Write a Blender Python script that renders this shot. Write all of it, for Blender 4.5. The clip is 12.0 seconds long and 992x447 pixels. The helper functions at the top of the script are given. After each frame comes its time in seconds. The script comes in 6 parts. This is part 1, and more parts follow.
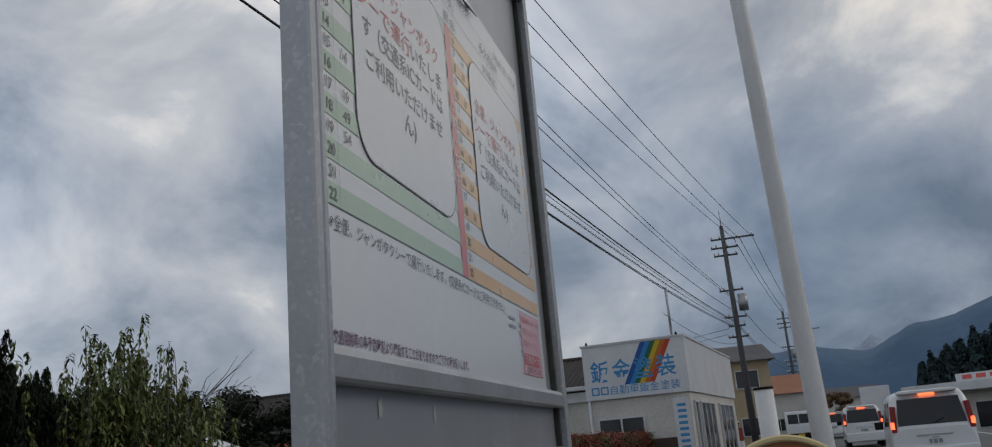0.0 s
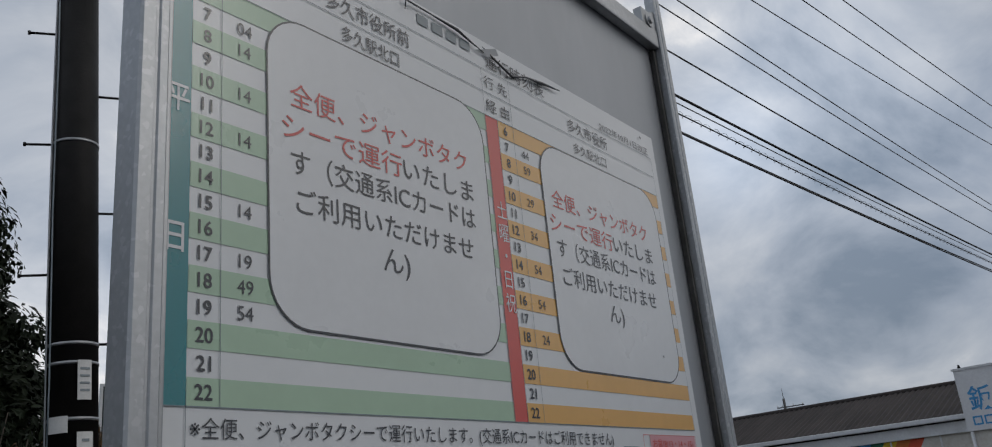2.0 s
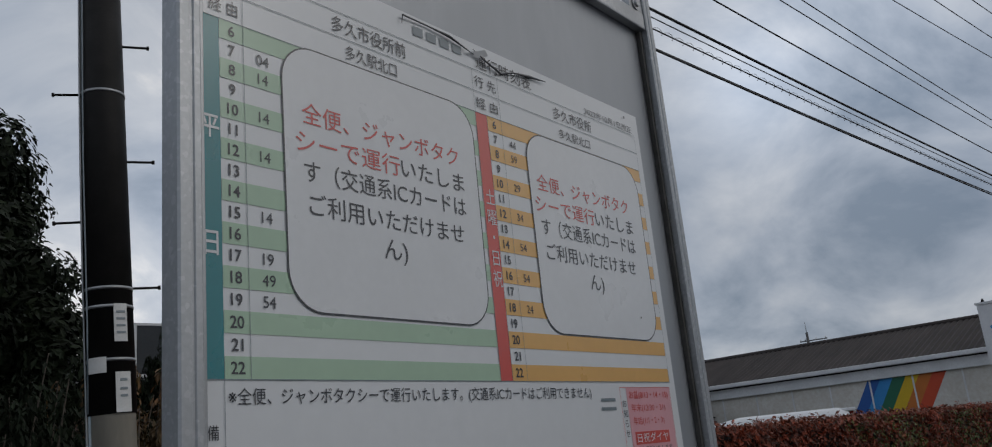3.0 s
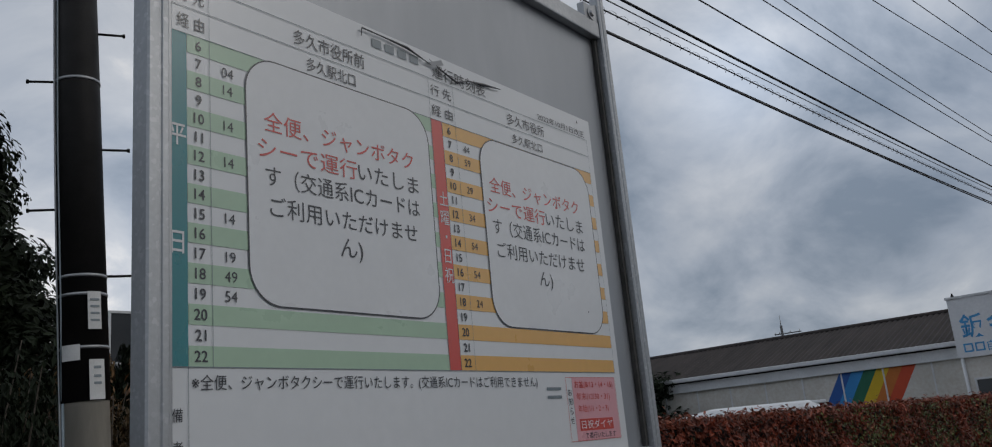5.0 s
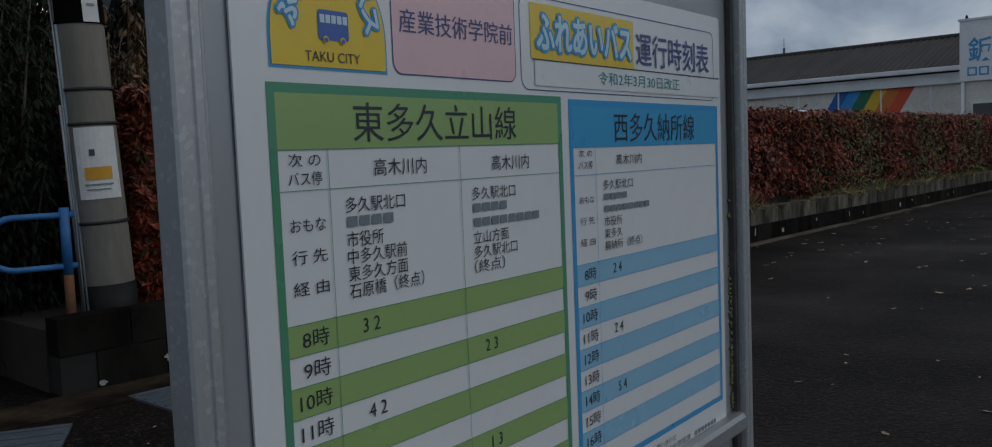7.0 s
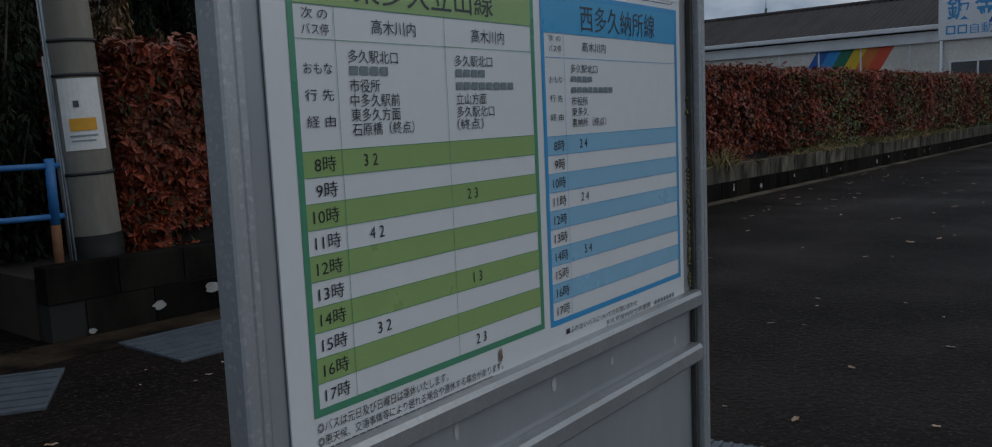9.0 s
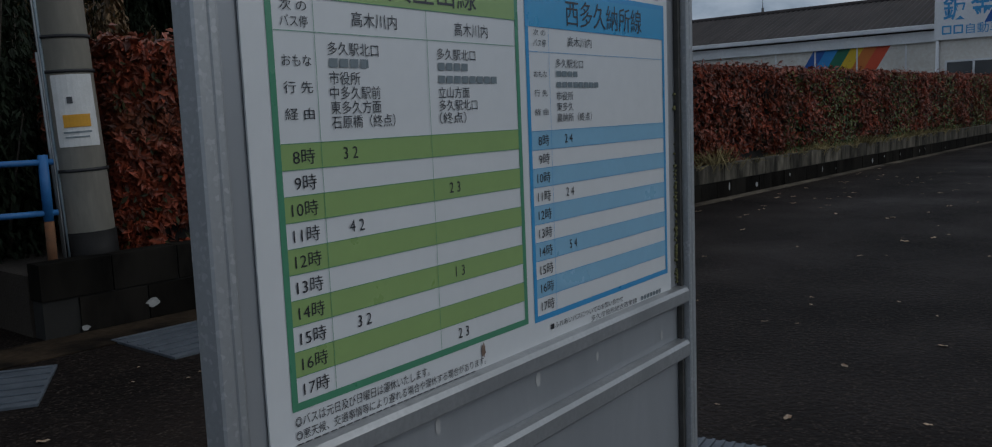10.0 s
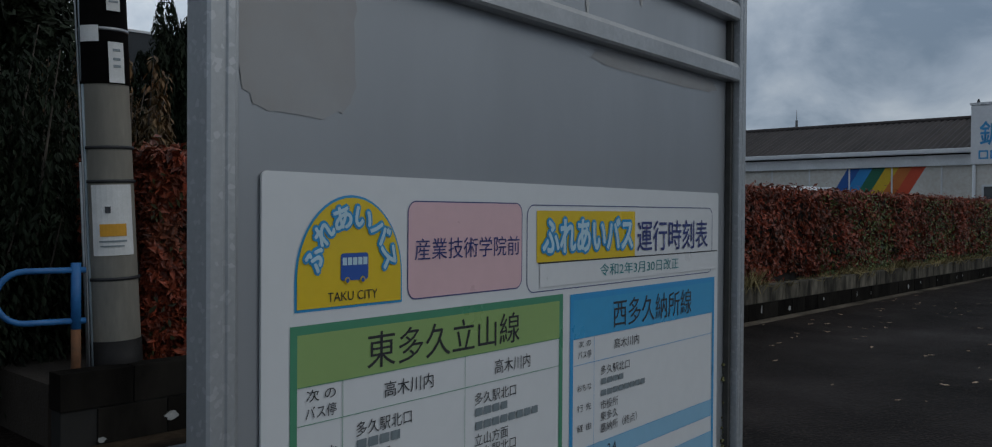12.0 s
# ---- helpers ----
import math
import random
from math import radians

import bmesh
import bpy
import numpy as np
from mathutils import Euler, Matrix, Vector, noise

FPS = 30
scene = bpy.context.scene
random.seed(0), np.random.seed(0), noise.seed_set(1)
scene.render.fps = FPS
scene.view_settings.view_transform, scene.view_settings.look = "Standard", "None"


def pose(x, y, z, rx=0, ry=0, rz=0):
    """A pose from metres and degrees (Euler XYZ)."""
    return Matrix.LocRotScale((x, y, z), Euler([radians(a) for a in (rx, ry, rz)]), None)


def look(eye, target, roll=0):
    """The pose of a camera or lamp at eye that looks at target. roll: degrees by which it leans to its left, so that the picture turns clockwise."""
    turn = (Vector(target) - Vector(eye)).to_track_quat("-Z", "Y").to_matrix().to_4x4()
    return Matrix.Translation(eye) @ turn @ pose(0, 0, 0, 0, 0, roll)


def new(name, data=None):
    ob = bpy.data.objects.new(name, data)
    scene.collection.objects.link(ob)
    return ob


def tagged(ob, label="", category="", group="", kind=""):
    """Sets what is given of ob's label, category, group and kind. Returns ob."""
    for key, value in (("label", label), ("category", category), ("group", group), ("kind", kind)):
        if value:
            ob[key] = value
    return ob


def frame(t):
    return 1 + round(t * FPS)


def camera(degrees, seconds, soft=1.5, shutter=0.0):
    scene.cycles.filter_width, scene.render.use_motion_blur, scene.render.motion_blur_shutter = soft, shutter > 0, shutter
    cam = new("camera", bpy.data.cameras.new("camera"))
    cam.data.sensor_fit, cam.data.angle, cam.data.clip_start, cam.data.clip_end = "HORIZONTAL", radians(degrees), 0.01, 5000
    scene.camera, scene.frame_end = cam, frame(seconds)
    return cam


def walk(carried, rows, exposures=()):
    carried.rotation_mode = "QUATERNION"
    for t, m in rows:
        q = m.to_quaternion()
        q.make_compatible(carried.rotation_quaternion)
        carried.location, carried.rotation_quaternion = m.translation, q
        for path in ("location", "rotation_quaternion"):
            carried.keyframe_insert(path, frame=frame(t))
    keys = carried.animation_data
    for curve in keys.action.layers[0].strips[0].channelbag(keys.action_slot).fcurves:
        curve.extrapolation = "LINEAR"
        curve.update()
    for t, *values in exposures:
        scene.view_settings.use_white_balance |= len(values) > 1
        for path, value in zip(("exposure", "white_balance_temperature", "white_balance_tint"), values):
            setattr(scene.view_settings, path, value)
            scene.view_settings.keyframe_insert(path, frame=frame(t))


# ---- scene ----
cam = camera(58.7, 12.0, soft=1.1)
PATH = [
    (0, (-0.389, -0.22, 1.447), (1.489, 0.253, 1.946), -5.1),
    (0.5, (-0.324, -0.271, 1.471), (1.44, 0.5, 2.012), -4.4),
    (1, (-0.35, -0.237, 1.489), (1.354, 0.599, 2.121), -4.2),
    (1.2, (-0.334, -0.254, 1.491), (1.357, 0.61, 2.119), -3.9),
    (1.5, (-0.257, -0.308, 1.512), (1.361, 0.682, 2.145), -4.0),
    (2, (-0.182, -0.385, 1.531), (1.352, 0.726, 2.174), -5.7),
    (2.5, (-0.218, -0.44, 1.541), (1.3, 0.721, 2.131), -5.8),
    (3, (-0.249, -0.477, 1.537), (1.277, 0.711, 2.049), -5.7),
    (5, (-0.278, -0.533, 1.529), (1.28, 0.622, 2.016), -5.4),
    (5.5, (-0.276, -0.532, 1.508), (1.291, 0.626, 1.961), -5.0),
    (5.8, (-0.262, -0.505, 1.456), (1.322, 0.674, 1.777), -3.9),
    (6, (-0.24, -0.464, 1.383), (1.352, 0.73, 1.576), -3.3),
    (6.2, (-0.209, -0.416, 1.306), (1.385, 0.791, 1.346), -3.2),
    (6.5, (-0.194, -0.383, 1.211), (1.394, 0.829, 1.104), -2.4),
    (7, (-0.195, -0.372, 1.172), (1.385, 0.844, 1.019), -2.3),
    (7.2, (-0.213, -0.381, 1.16), (1.365, 0.837, 0.995), -2.4),
    (8.8, (-0.28, -0.432, 1.105), (1.314, 0.754, 0.87), -2.4),
    (9, (-0.279, -0.435, 1.102), (1.316, 0.747, 0.864), -2.5),
    (9.5, (-0.28, -0.45, 1.11), (1.321, 0.724, 0.873), -2.4),
    (10, (-0.271, -0.443, 1.098), (1.329, 0.733, 0.856), -2.3),
    (10.5, (-0.259, -0.45, 1.081), (1.337, 0.731, 0.839), -2.5),
    (11, (-0.243, -0.451, 1.087), (1.344, 0.741, 0.832), -2.3),
    (11.5, (-0.236, -0.43, 1.102), (1.338, 0.774, 0.832), -0.7),
    (11.8, (-0.231, -0.398, 1.184), (1.359, 0.802, 1.01), 0.0),
    (12, (-0.222, -0.398, 1.281), (1.353, 0.835, 1.255), 0.4),
]
EXPOSURES = [
    (0.0, -0.30, 6560, 10), (1.0, -0.15, 6480, 10), (2.0, -0.27, 6460, 10), (2.5, -0.34, 6440, 10), (5.5, -0.34, 6440, 10), (6.0, -0.45, 6300, 9),
    (6.6, -0.49, 6080, 7), (9.0, -0.46, 6010, 7), (11.5, -0.46, 6020, 7), (12.0, -0.45, 6050, 6),
]
walk(cam, [(t, look(eye, aim, roll)) for t, eye, aim, roll in PATH], EXPOSURES)

# ---------------------------------------------------------------- light
SUN_DIR = Vector((0.30, -0.80, 0.55)).normalized()      # towards the sun, behind thin cloud
world = bpy.data.worlds.new("overcast_sky")
scene.world = world
world.use_nodes = True


def overcast(w):
    nt = w.node_tree
    nt.nodes.clear()
    N, L = nt.nodes.new, nt.links.new
    out, bg = N("ShaderNodeOutputWorld"), N("ShaderNodeBackground")
    sky = N("ShaderNodeTexSky")
    sky.sky_type, sky.sun_disc = "NISHITA", False
    sky.sun_elevation = math.asin(SUN_DIR.z)
    sky.sun_rotation = math.atan2(SUN_DIR.x, SUN_DIR.y)
    tc = N("ShaderNodeTexCoord")
    sep = N("ShaderNodeSeparateXYZ")
    L(tc.outputs["Generated"], sep.inputs[0])
    # the cloud deck: directions laid out on a flat layer overhead
    add = N("ShaderNodeMath"); add.operation = "ADD"; add.inputs[1].default_value = 0.90
    mx = N("ShaderNodeMath"); mx.operation = "MAXIMUM"; mx.inputs[1].default_value = 0.0
    L(sep.outputs["Z"], mx.inputs[0]); L(mx.outputs[0], add.inputs[0])
    div = N("ShaderNodeVectorMath"); div.operation = "DIVIDE"
    comb = N("ShaderNodeCombineXYZ")
    for k in range(3):
        L(add.outputs[0], comb.inputs[k])
    L(tc.outputs["Generated"], div.inputs[0]); L(comb.outputs[0], div.inputs[1])
    n1 = N("ShaderNodeTexNoise"); n1.inputs["Scale"].default_value = 5.6
    n1.inputs["Detail"].default_value = 7; n1.inputs["Roughness"].default_value = 0.56
    n1.inputs["Distortion"].default_value = 0.35
    n2 = N("ShaderNodeTexNoise"); n2.inputs["Scale"].default_value = 1.7
    n2.inputs["Detail"].default_value = 3
    mp = N("ShaderNodeMapping"); mp.inputs["Location"].default_value = (0.6, 1.9, 0.0)
    L(div.outputs[0], mp.inputs[0]); L(mp.outputs[0], n1.inputs["Vector"]); L(mp.outputs[0], n2.inputs["Vector"])
    mixn = N("ShaderNodeMath"); mixn.operation = "MULTIPLY_ADD"
    mixn.inputs[1].default_value = 0.62
    sc = N("ShaderNodeMath"); sc.operation = "MULTIPLY"; sc.inputs[1].default_value = 0.37
    L(n2.outputs[0], sc.inputs[0]); L(n1.outputs[0], mixn.inputs[0]); L(sc.outputs[0], mixn.inputs[2])
    ramp = N("ShaderNodeValToRGB")
    e = ramp.color_ramp.elements
    e[0].position, e[0].color = 0.38, (0.25, 0.305, 0.385, 1)
    e[1].position, e[1].color = 0.65, (1.16, 1.11, 1.05, 1)
    m1 = e.new(0.46); m1.color = (0.42, 0.47, 0.55, 1)
    m2 = e.new(0.555); m2.color = (0.63, 0.66, 0.71, 1)
    L(mixn.outputs[0], ramp.inputs[0])
    # a little of the blue sky comes through the deck
    mix = N("ShaderNodeMix"); mix.data_type = "RGBA"; mix.inputs[0].default_value = 0.93
    dim = N("ShaderNodeVectorMath"); dim.operation = "SCALE"; dim.inputs["Scale"].default_value = 0.10
    L(sky.outputs[0], dim.inputs[0]); L(dim.outputs[0], mix.inputs[6]); L(ramp.outputs[0], mix.inputs[7])
    # the deck is thinner and brighter over the hills to one side
    dot = N("ShaderNodeVectorMath"); dot.operation = "DOT_PRODUCT"; dot.inputs[1].default_value = (-0.50, 0.86, 0.0)
    L(tc.outputs["Generated"], dot.inputs[0])
    gain = N("ShaderNodeMath"); gain.operation = "MULTIPLY_ADD"; gain.inputs[1].default_value = 0.25; gain.inputs[2].default_value = 1.0
    L(dot.outputs["Value"], gain.inputs[0])
    # thinner and thicker stretches of the deck: azimuth, elevation, narrowness, change
    total = gain.outputs[0]
    for azim, elev, narrow, change in ((50.0, 15.0, 90, 0.46), (20.0, 21.0, 420, 0.46), (13.0, 25.0, 60, 0.42), (52.0, 34.0, 40, -0.12), (-6.0, 30.0, 60, -0.12), (-38.0, 33.0, 18, 0.75), (-6.0, 11.0, 60, -0.27)):
        ca, sa, ce = math.cos(radians(azim)), math.sin(radians(azim)), math.cos(radians(elev))
        d = N("ShaderNodeVectorMath"); d.operation = "DOT_PRODUCT"
        d.inputs[1].default_value = (ca * ce, sa * ce, math.sin(radians(elev)))
        L(tc.outputs["Generated"], d.inputs[0])
        pos = N("ShaderNodeMath"); pos.operation = "MAXIMUM"; pos.inputs[1].default_value = 0.0
        pw = N("ShaderNodeMath"); pw.operation = "POWER"; pw.inputs[1].default_value = narrow
        ma = N("ShaderNodeMath"); ma.operation = "MULTIPLY_ADD"; ma.inputs[1].default_value = change
        L(d.outputs["Value"], pos.inputs[0]); L(pos.outputs[0], pw.inputs[0]); L(pw.outputs[0], ma.inputs[0]); L(total, ma.inputs[2])
        total = ma.outputs[0]
        if azim == -38.0:
            glow = pw.outputs[0]
    sc2 = N("ShaderNodeVectorMath"); sc2.operation = "SCALE"
    L(mix.outputs[2], sc2.inputs[0]); L(total, sc2.inputs["Scale"])
    # bluer grey where the deck is thick
    tint = N("ShaderNodeMix"); tint.data_type = "RGBA"; tint.blend_type = "MULTIPLY"
    tint.inputs[7].default_value = (0.80, 0.94, 1.12, 1)
    # a warm glow added out of view, where the board's upper plate mirrors it
    warm = N("ShaderNodeMix"); warm.data_type = "RGBA"; warm.blend_type = "MULTIPLY"; warm.inputs[7].default_value = (1.14, 1.0, 0.84, 1)
    L(glow, warm.inputs[0]); L(sc2.outputs[0], warm.inputs[6])
    L(pw.outputs[0], tint.inputs[0]); L(warm.outputs[2], tint.inputs[6])
    # one small gap of blue in the deck
    gd = N("ShaderNodeVectorMath"); gd.operation = "DOT_PRODUCT"
    gd.inputs[1].default_value = (math.cos(radians(47.3)) * math.cos(radians(18.6)), math.sin(radians(47.3)) * math.cos(radians(18.6)), math.sin(radians(18.6)))
    wob = N("ShaderNodeMath"); wob.operation = "MULTIPLY_ADD"; wob.inputs[1].default_value = 0.0022
    gp = N("ShaderNodeMapRange"); gp.inputs[1].default_value, gp.inputs[2].default_value = 1.0003, 1.0016
    gp.inputs[4].default_value = 0.75
    L(tc.outputs["Generated"], gd.inputs[0]); L(n1.outputs[0], wob.inputs[0]); L(gd.outputs["Value"], wob.inputs[2]); L(wob.outputs[0], gp.inputs[0])
    gap = N("ShaderNodeMix"); gap.data_type = "RGBA"; gap.inputs[7].default_value = (0.42, 0.66, 1.0, 1)
    L(gp.outputs[0], gap.inputs[0]); L(tint.outputs[2], gap.inputs[6])
    L(gap.outputs[2], bg.inputs["Color"])
    bg.inputs["Strength"].default_value = 1.0
    L(bg.outputs[0], out.inputs[0])


overcast(world)
sun = new("sun", bpy.data.lights.new("sun", "SUN"))
sun.data.energy, sun.data.angle, sun.data.color = 0.5, radians(25), (1.0, 0.95, 0.88)
sun.matrix_world = look(SUN_DIR * 50, (0, 0, 0))

# ---------------------------------------------------------------- materials
def mat(name, base, second=None, rough=0.6, metal=0.0, scale=8.0, fine=60.0, bump=0.0, spread=0.15, third=None,
        island=0.0, rand=0.0, spec=0.5, stretch=None, detail=6.0, coat=0.0, vary=0.1, world=False, speck=None):
    """A surface with variation at two scales: broad blotches and fine grain, and its relief."""
    m = bpy.data.materials.new(name)
    m.use_nodes = True
    nt = m.node_tree
    N, L = nt.nodes.new, nt.links.new
    p = nt.nodes["Principled BSDF"]
    p.inputs["Roughness"].default_value, p.inputs["Metallic"].default_value = rough, metal
    p.inputs["Specular IOR Level"].default_value = spec
    p.inputs["Coat Weight"].default_value, p.inputs["Coat Roughness"].default_value = coat, 0.22
    second = second or tuple(c * (1 - spread) for c in base)
    tc = N("ShaderNodeTexCoord")
    vec = N("ShaderNodeNewGeometry").outputs["Position"] if world else tc.outputs["Object"]
    if stretch:
        mp = N("ShaderNodeMapping")
        mp.inputs["Scale"].default_value = stretch
        L(vec, mp.inputs[0]); vec = mp.outputs[0]
    a, b = N("ShaderNodeTexNoise"), N("ShaderNodeTexNoise")
    for n, s in ((a, scale), (b, fine)):
        n.inputs["Scale"].default_value = s
        n.inputs["Detail"].default_value = detail
        L(vec, n.inputs["Vector"])
    ra = N("ShaderNodeMapRange"); ra.inputs[1].default_value, ra.inputs[2].default_value = 0.32, 0.68
    L(a.outputs[0], ra.inputs[0])
    mix = N("ShaderNodeMix"); mix.data_type = "RGBA"
    mix.inputs[6].default_value, mix.inputs[7].default_value = (*base, 1), (*second, 1)
    L(ra.outputs[0], mix.inputs[0])
    col = mix.outputs[2]
    rb = N("ShaderNodeMapRange"); rb.inputs[1].default_value, rb.inputs[2].default_value = 0.3, 0.7
    L(b.outputs[0], rb.inputs[0])
    mix2 = N("ShaderNodeMix"); mix2.data_type = "RGBA"
    mix2.inputs[7].default_value = (*(third or tuple(c * (1 - 0.7 * spread) for c in second)), 1)
    fac = N("ShaderNodeMath"); fac.operation = "MULTIPLY"; fac.inputs[1].default_value = 0.55
    L(rb.outputs[0], fac.inputs[0]); L(fac.outputs[0], mix2.inputs[0]); L(col, mix2.inputs[6])
    col = mix2.outputs[2]
    if island or rand:
        if island:
            src = N("ShaderNodeNewGeometry").outputs["Random Per Island"]
        else:
            src = N("ShaderNodeObjectInfo").outputs["Random"]
        amount = island or rand
        mr = N("ShaderNodeMapRange"); mr.inputs[3].default_value, mr.inputs[4].default_value = 1 - amount, 1 + amount
        L(src, mr.inputs[0])
        hsv = N("ShaderNodeHueSaturation")
        L(mr.outputs[0], hsv.inputs["Value"]); L(col, hsv.inputs["Color"])
        col = hsv.outputs[0]
    if speck:                                            # scattered single stones or grains
        vo = N("ShaderNodeTexVoronoi"); vo.inputs["Scale"].default_value = speck[1]
        L(vec, vo.inputs["Vector"])
        sx = N("ShaderNodeSeparateColor"); L(vo.outputs["Color"], sx.inputs[0])
        th = N("ShaderNodeMapRange"); th.inputs[1].default_value, th.inputs[2].default_value = speck[2], 1.0
        L(sx.outputs[0], th.inputs[0])
        mix3 = N("ShaderNodeMix"); mix3.data_type = "RGBA"; mix3.inputs[7].default_value = (*speck[0], 1)
        L(th.outputs[0], mix3.inputs[0]); L(col, mix3.inputs[6])
        col = mix3.outputs[2]
    L(col, p.inputs["Base Color"])
    rr = N("ShaderNodeMapRange")
    rr.inputs[3].default_value, rr.inputs[4].default_value = max(0.02, rough - vary), min(1, rough + vary)
    L(a.outputs[0], rr.inputs[0]); L(rr.outputs[0], p.inputs["Roughness"])
    if bump:
        bp = N("ShaderNodeBump"); bp.inputs["Strength"].default_value = bump; bp.inputs["Distance"].default_value = 0.01
        L(b.outputs[0], bp.inputs["Height"]); L(bp.outputs[0], p.inputs["Normal"])
    return m


ASPHALT = mat("damp_asphalt", (0.022, 0.0145, 0.0112), (0.0042, 0.0031, 0.0026), 0.72, scale=0.75, fine=34, bump=1.0, third=(0.0035, 0.0026, 0.0024), spec=0.085, vary=0.30, detail=9, speck=((0.055, 0.042, 0.033), 110, 0.84))
CONCRETE = mat("weathered_concrete", (0.30, 0.29, 0.26), (0.16, 0.155, 0.14), 0.85, scale=3, fine=45, bump=0.25)
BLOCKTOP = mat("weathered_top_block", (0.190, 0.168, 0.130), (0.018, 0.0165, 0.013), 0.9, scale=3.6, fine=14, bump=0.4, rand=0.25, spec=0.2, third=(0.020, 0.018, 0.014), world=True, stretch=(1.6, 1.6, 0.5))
BLOCK = mat("mossy_shaded_block", (0.020, 0.0175, 0.0145), (0.0035, 0.0032, 0.003), 0.9, scale=2.6, fine=16, bump=0.4, rand=0.35, spec=0.04, third=(0.016, 0.0145, 0.012), world=True, stretch=(1.5, 1.5, 0.6))
ALU = mat("dull_aluminium", (0.50, 0.51, 0.52), (0.38, 0.39, 0.40), 0.42, 0.75, scale=14, fine=220, bump=0.03, spread=0.12)
SPANGLE = mat("galvanised_steel", (0.47, 0.485, 0.50), (0.41, 0.425, 0.44), 0.46, 0.65, scale=9, fine=260, bump=0.03, third=(0.37, 0.38, 0.39), detail=4, speck=((0.52, 0.53, 0.545), 330, 0.80))
PLATE = mat("grey_steel_plate", (0.445, 0.460, 0.480), (0.35, 0.365, 0.385), 0.33, 0.45, scale=7, fine=60, bump=0.015, third=(0.36, 0.375, 0.395), stretch=(1.0, 1.0, 0.28), vary=0.14)
PAPER = mat("laminated_paper", (0.76, 0.77, 0.78), (0.71, 0.725, 0.735), 0.32, scale=3, fine=70, spread=0.04, spec=0.7, coat=0.8)
SLEEVE = mat("black_pole_sleeve", (0.016, 0.0145, 0.014), (0.008, 0.0075, 0.007), 0.6, scale=6, fine=80, bump=0.1, spec=0.2)
WHITE = mat("white_paint", (0.80, 0.80, 0.79), (0.70, 0.70, 0.68), 0.5, scale=2.5, fine=40, spread=0.08)
ROOF = mat("brown_corrugated_roof", (0.034, 0.027, 0.026), (0.018, 0.016, 0.0165), 0.8, scale=1.6, fine=14, third=(0.046, 0.033, 0.028), stretch=(1.4, 0.35, 0.35))
REDLEAF = mat("red_photinia_leaf", (0.30, 0.052, 0.024), (0.125, 0.034, 0.016), 0.45, scale=2.2, fine=22, island=0.7, third=(0.055, 0.024, 0.010), spec=0.28)
DARKLEAF = mat("dark_conifer_leaf", (0.020, 0.029, 0.013), (0.010, 0.016, 0.008), 0.7, scale=1.5, fine=12, island=0.4, spec=0.2)
OLIVELEAF = mat("olive_shrub_leaf", (0.19, 0.215, 0.045), (0.060, 0.090, 0.024), 0.5, scale=2, fine=15, island=0.4)
BARK = mat("grey_bark", (0.11, 0.09, 0.07), (0.06, 0.05, 0.04), 0.9, scale=8, fine=50, bump=0.4)
RUBBER = mat("black_rubber", (0.02, 0.02, 0.02), None, 0.7)

# ---------------------------------------------------------------- building blocks
def box(bm, x0, x1, y0, y1, z0, z1, bevel=0.0, m=None):
    r = bmesh.ops.create_cube(bm, size=1.0, matrix=Matrix.Translation(((x0 + x1) / 2, (y0 + y1) / 2, (z0 + z1) / 2))
                              @ Matrix.Diagonal((x1 - x0, y1 - y0, z1 - z0, 1)))
    vs = r["verts"]
    if bevel:
        es = {e for v in vs for e in v.link_edges}
        r = bmesh.ops.bevel(bm, geom=list(es), offset=bevel, segments=2, affect="EDGES", profile=0.6)
        vs = list({v for f in r["faces"] for v in f.verts} | {v for v in vs if v.is_valid})
    if m:
        bmesh.ops.transform(bm, matrix=m, verts=vs)
    return vs


def tube(bm, pts, r, n=10, caps=True):
    """A round bar along points; r is one radius or one for each point."""
    pts = [Vector(p) for p in pts]
    rs = r if isinstance(r, (list, tuple)) else [r] * len(pts)
    rings, up = [], None
    for i, p in enumerate(pts):
        d = (pts[min(i + 1, len(pts) - 1)] - pts[max(i - 1, 0)]).normalized()
        if up is None:
            up = d.orthogonal().normalized()
        up = (up - d * up.dot(d)).normalized()
        side = d.cross(up)
        rings.append([bm.verts.new(p + (up * math.cos(a) + side * math.sin(a)) * rs[i])
                      for a in (2 * math.pi * k / n for k in range(n))])
    for a, b in zip(rings, rings[1:]):
        for k in range(n):
            f = bm.faces.new((a[k], a[(k + 1) % n], b[(k + 1) % n], b[k]))
            f.smooth = True
    if caps:
        bm.faces.new(list(reversed(rings[0])))
        bm.faces.new(rings[-1])


def prism(bm, outline, y0, y1):
    """An outline of (x, z) points drawn out from y0 to y1."""
    a = [bm.verts.new((x, y0, z)) for x, z in outline]
    b = [bm.verts.new((x, y1, z)) for x, z in outline]
    bm.faces.new(a)
    bm.faces.new(list(reversed(b)))
    for k in range(len(a)):
        bm.faces.new((a[k], b[k], b[(k + 1) % len(a)], a[(k + 1) % len(a)]))


def mesh_of(name, bm, material):
    bmesh.ops.recalc_face_normals(bm, faces=bm.faces)
    me = bpy.data.meshes.new(name)
    bm.to_mesh(me)
    bm.free()
    me.materials.append(material)
    return me


def part(name, bm, material, parent=None, label=""):
    ob = new(name, mesh_of(name, bm, material))
    ob.parent = parent
    if label:
        ob["label"] = label
    return ob


def thing(name, label, category, group="", kind="", m=None):
    ob = new(name)
    ob.empty_display_size = 0.1
    if m is not None:
        ob.matrix_basis = m
    return tagged(ob, label, category, group, kind)


def solid(name, bm, material, label, category, group="", kind=""):
    return tagged(part(name, bm, material), label, category, group, kind)


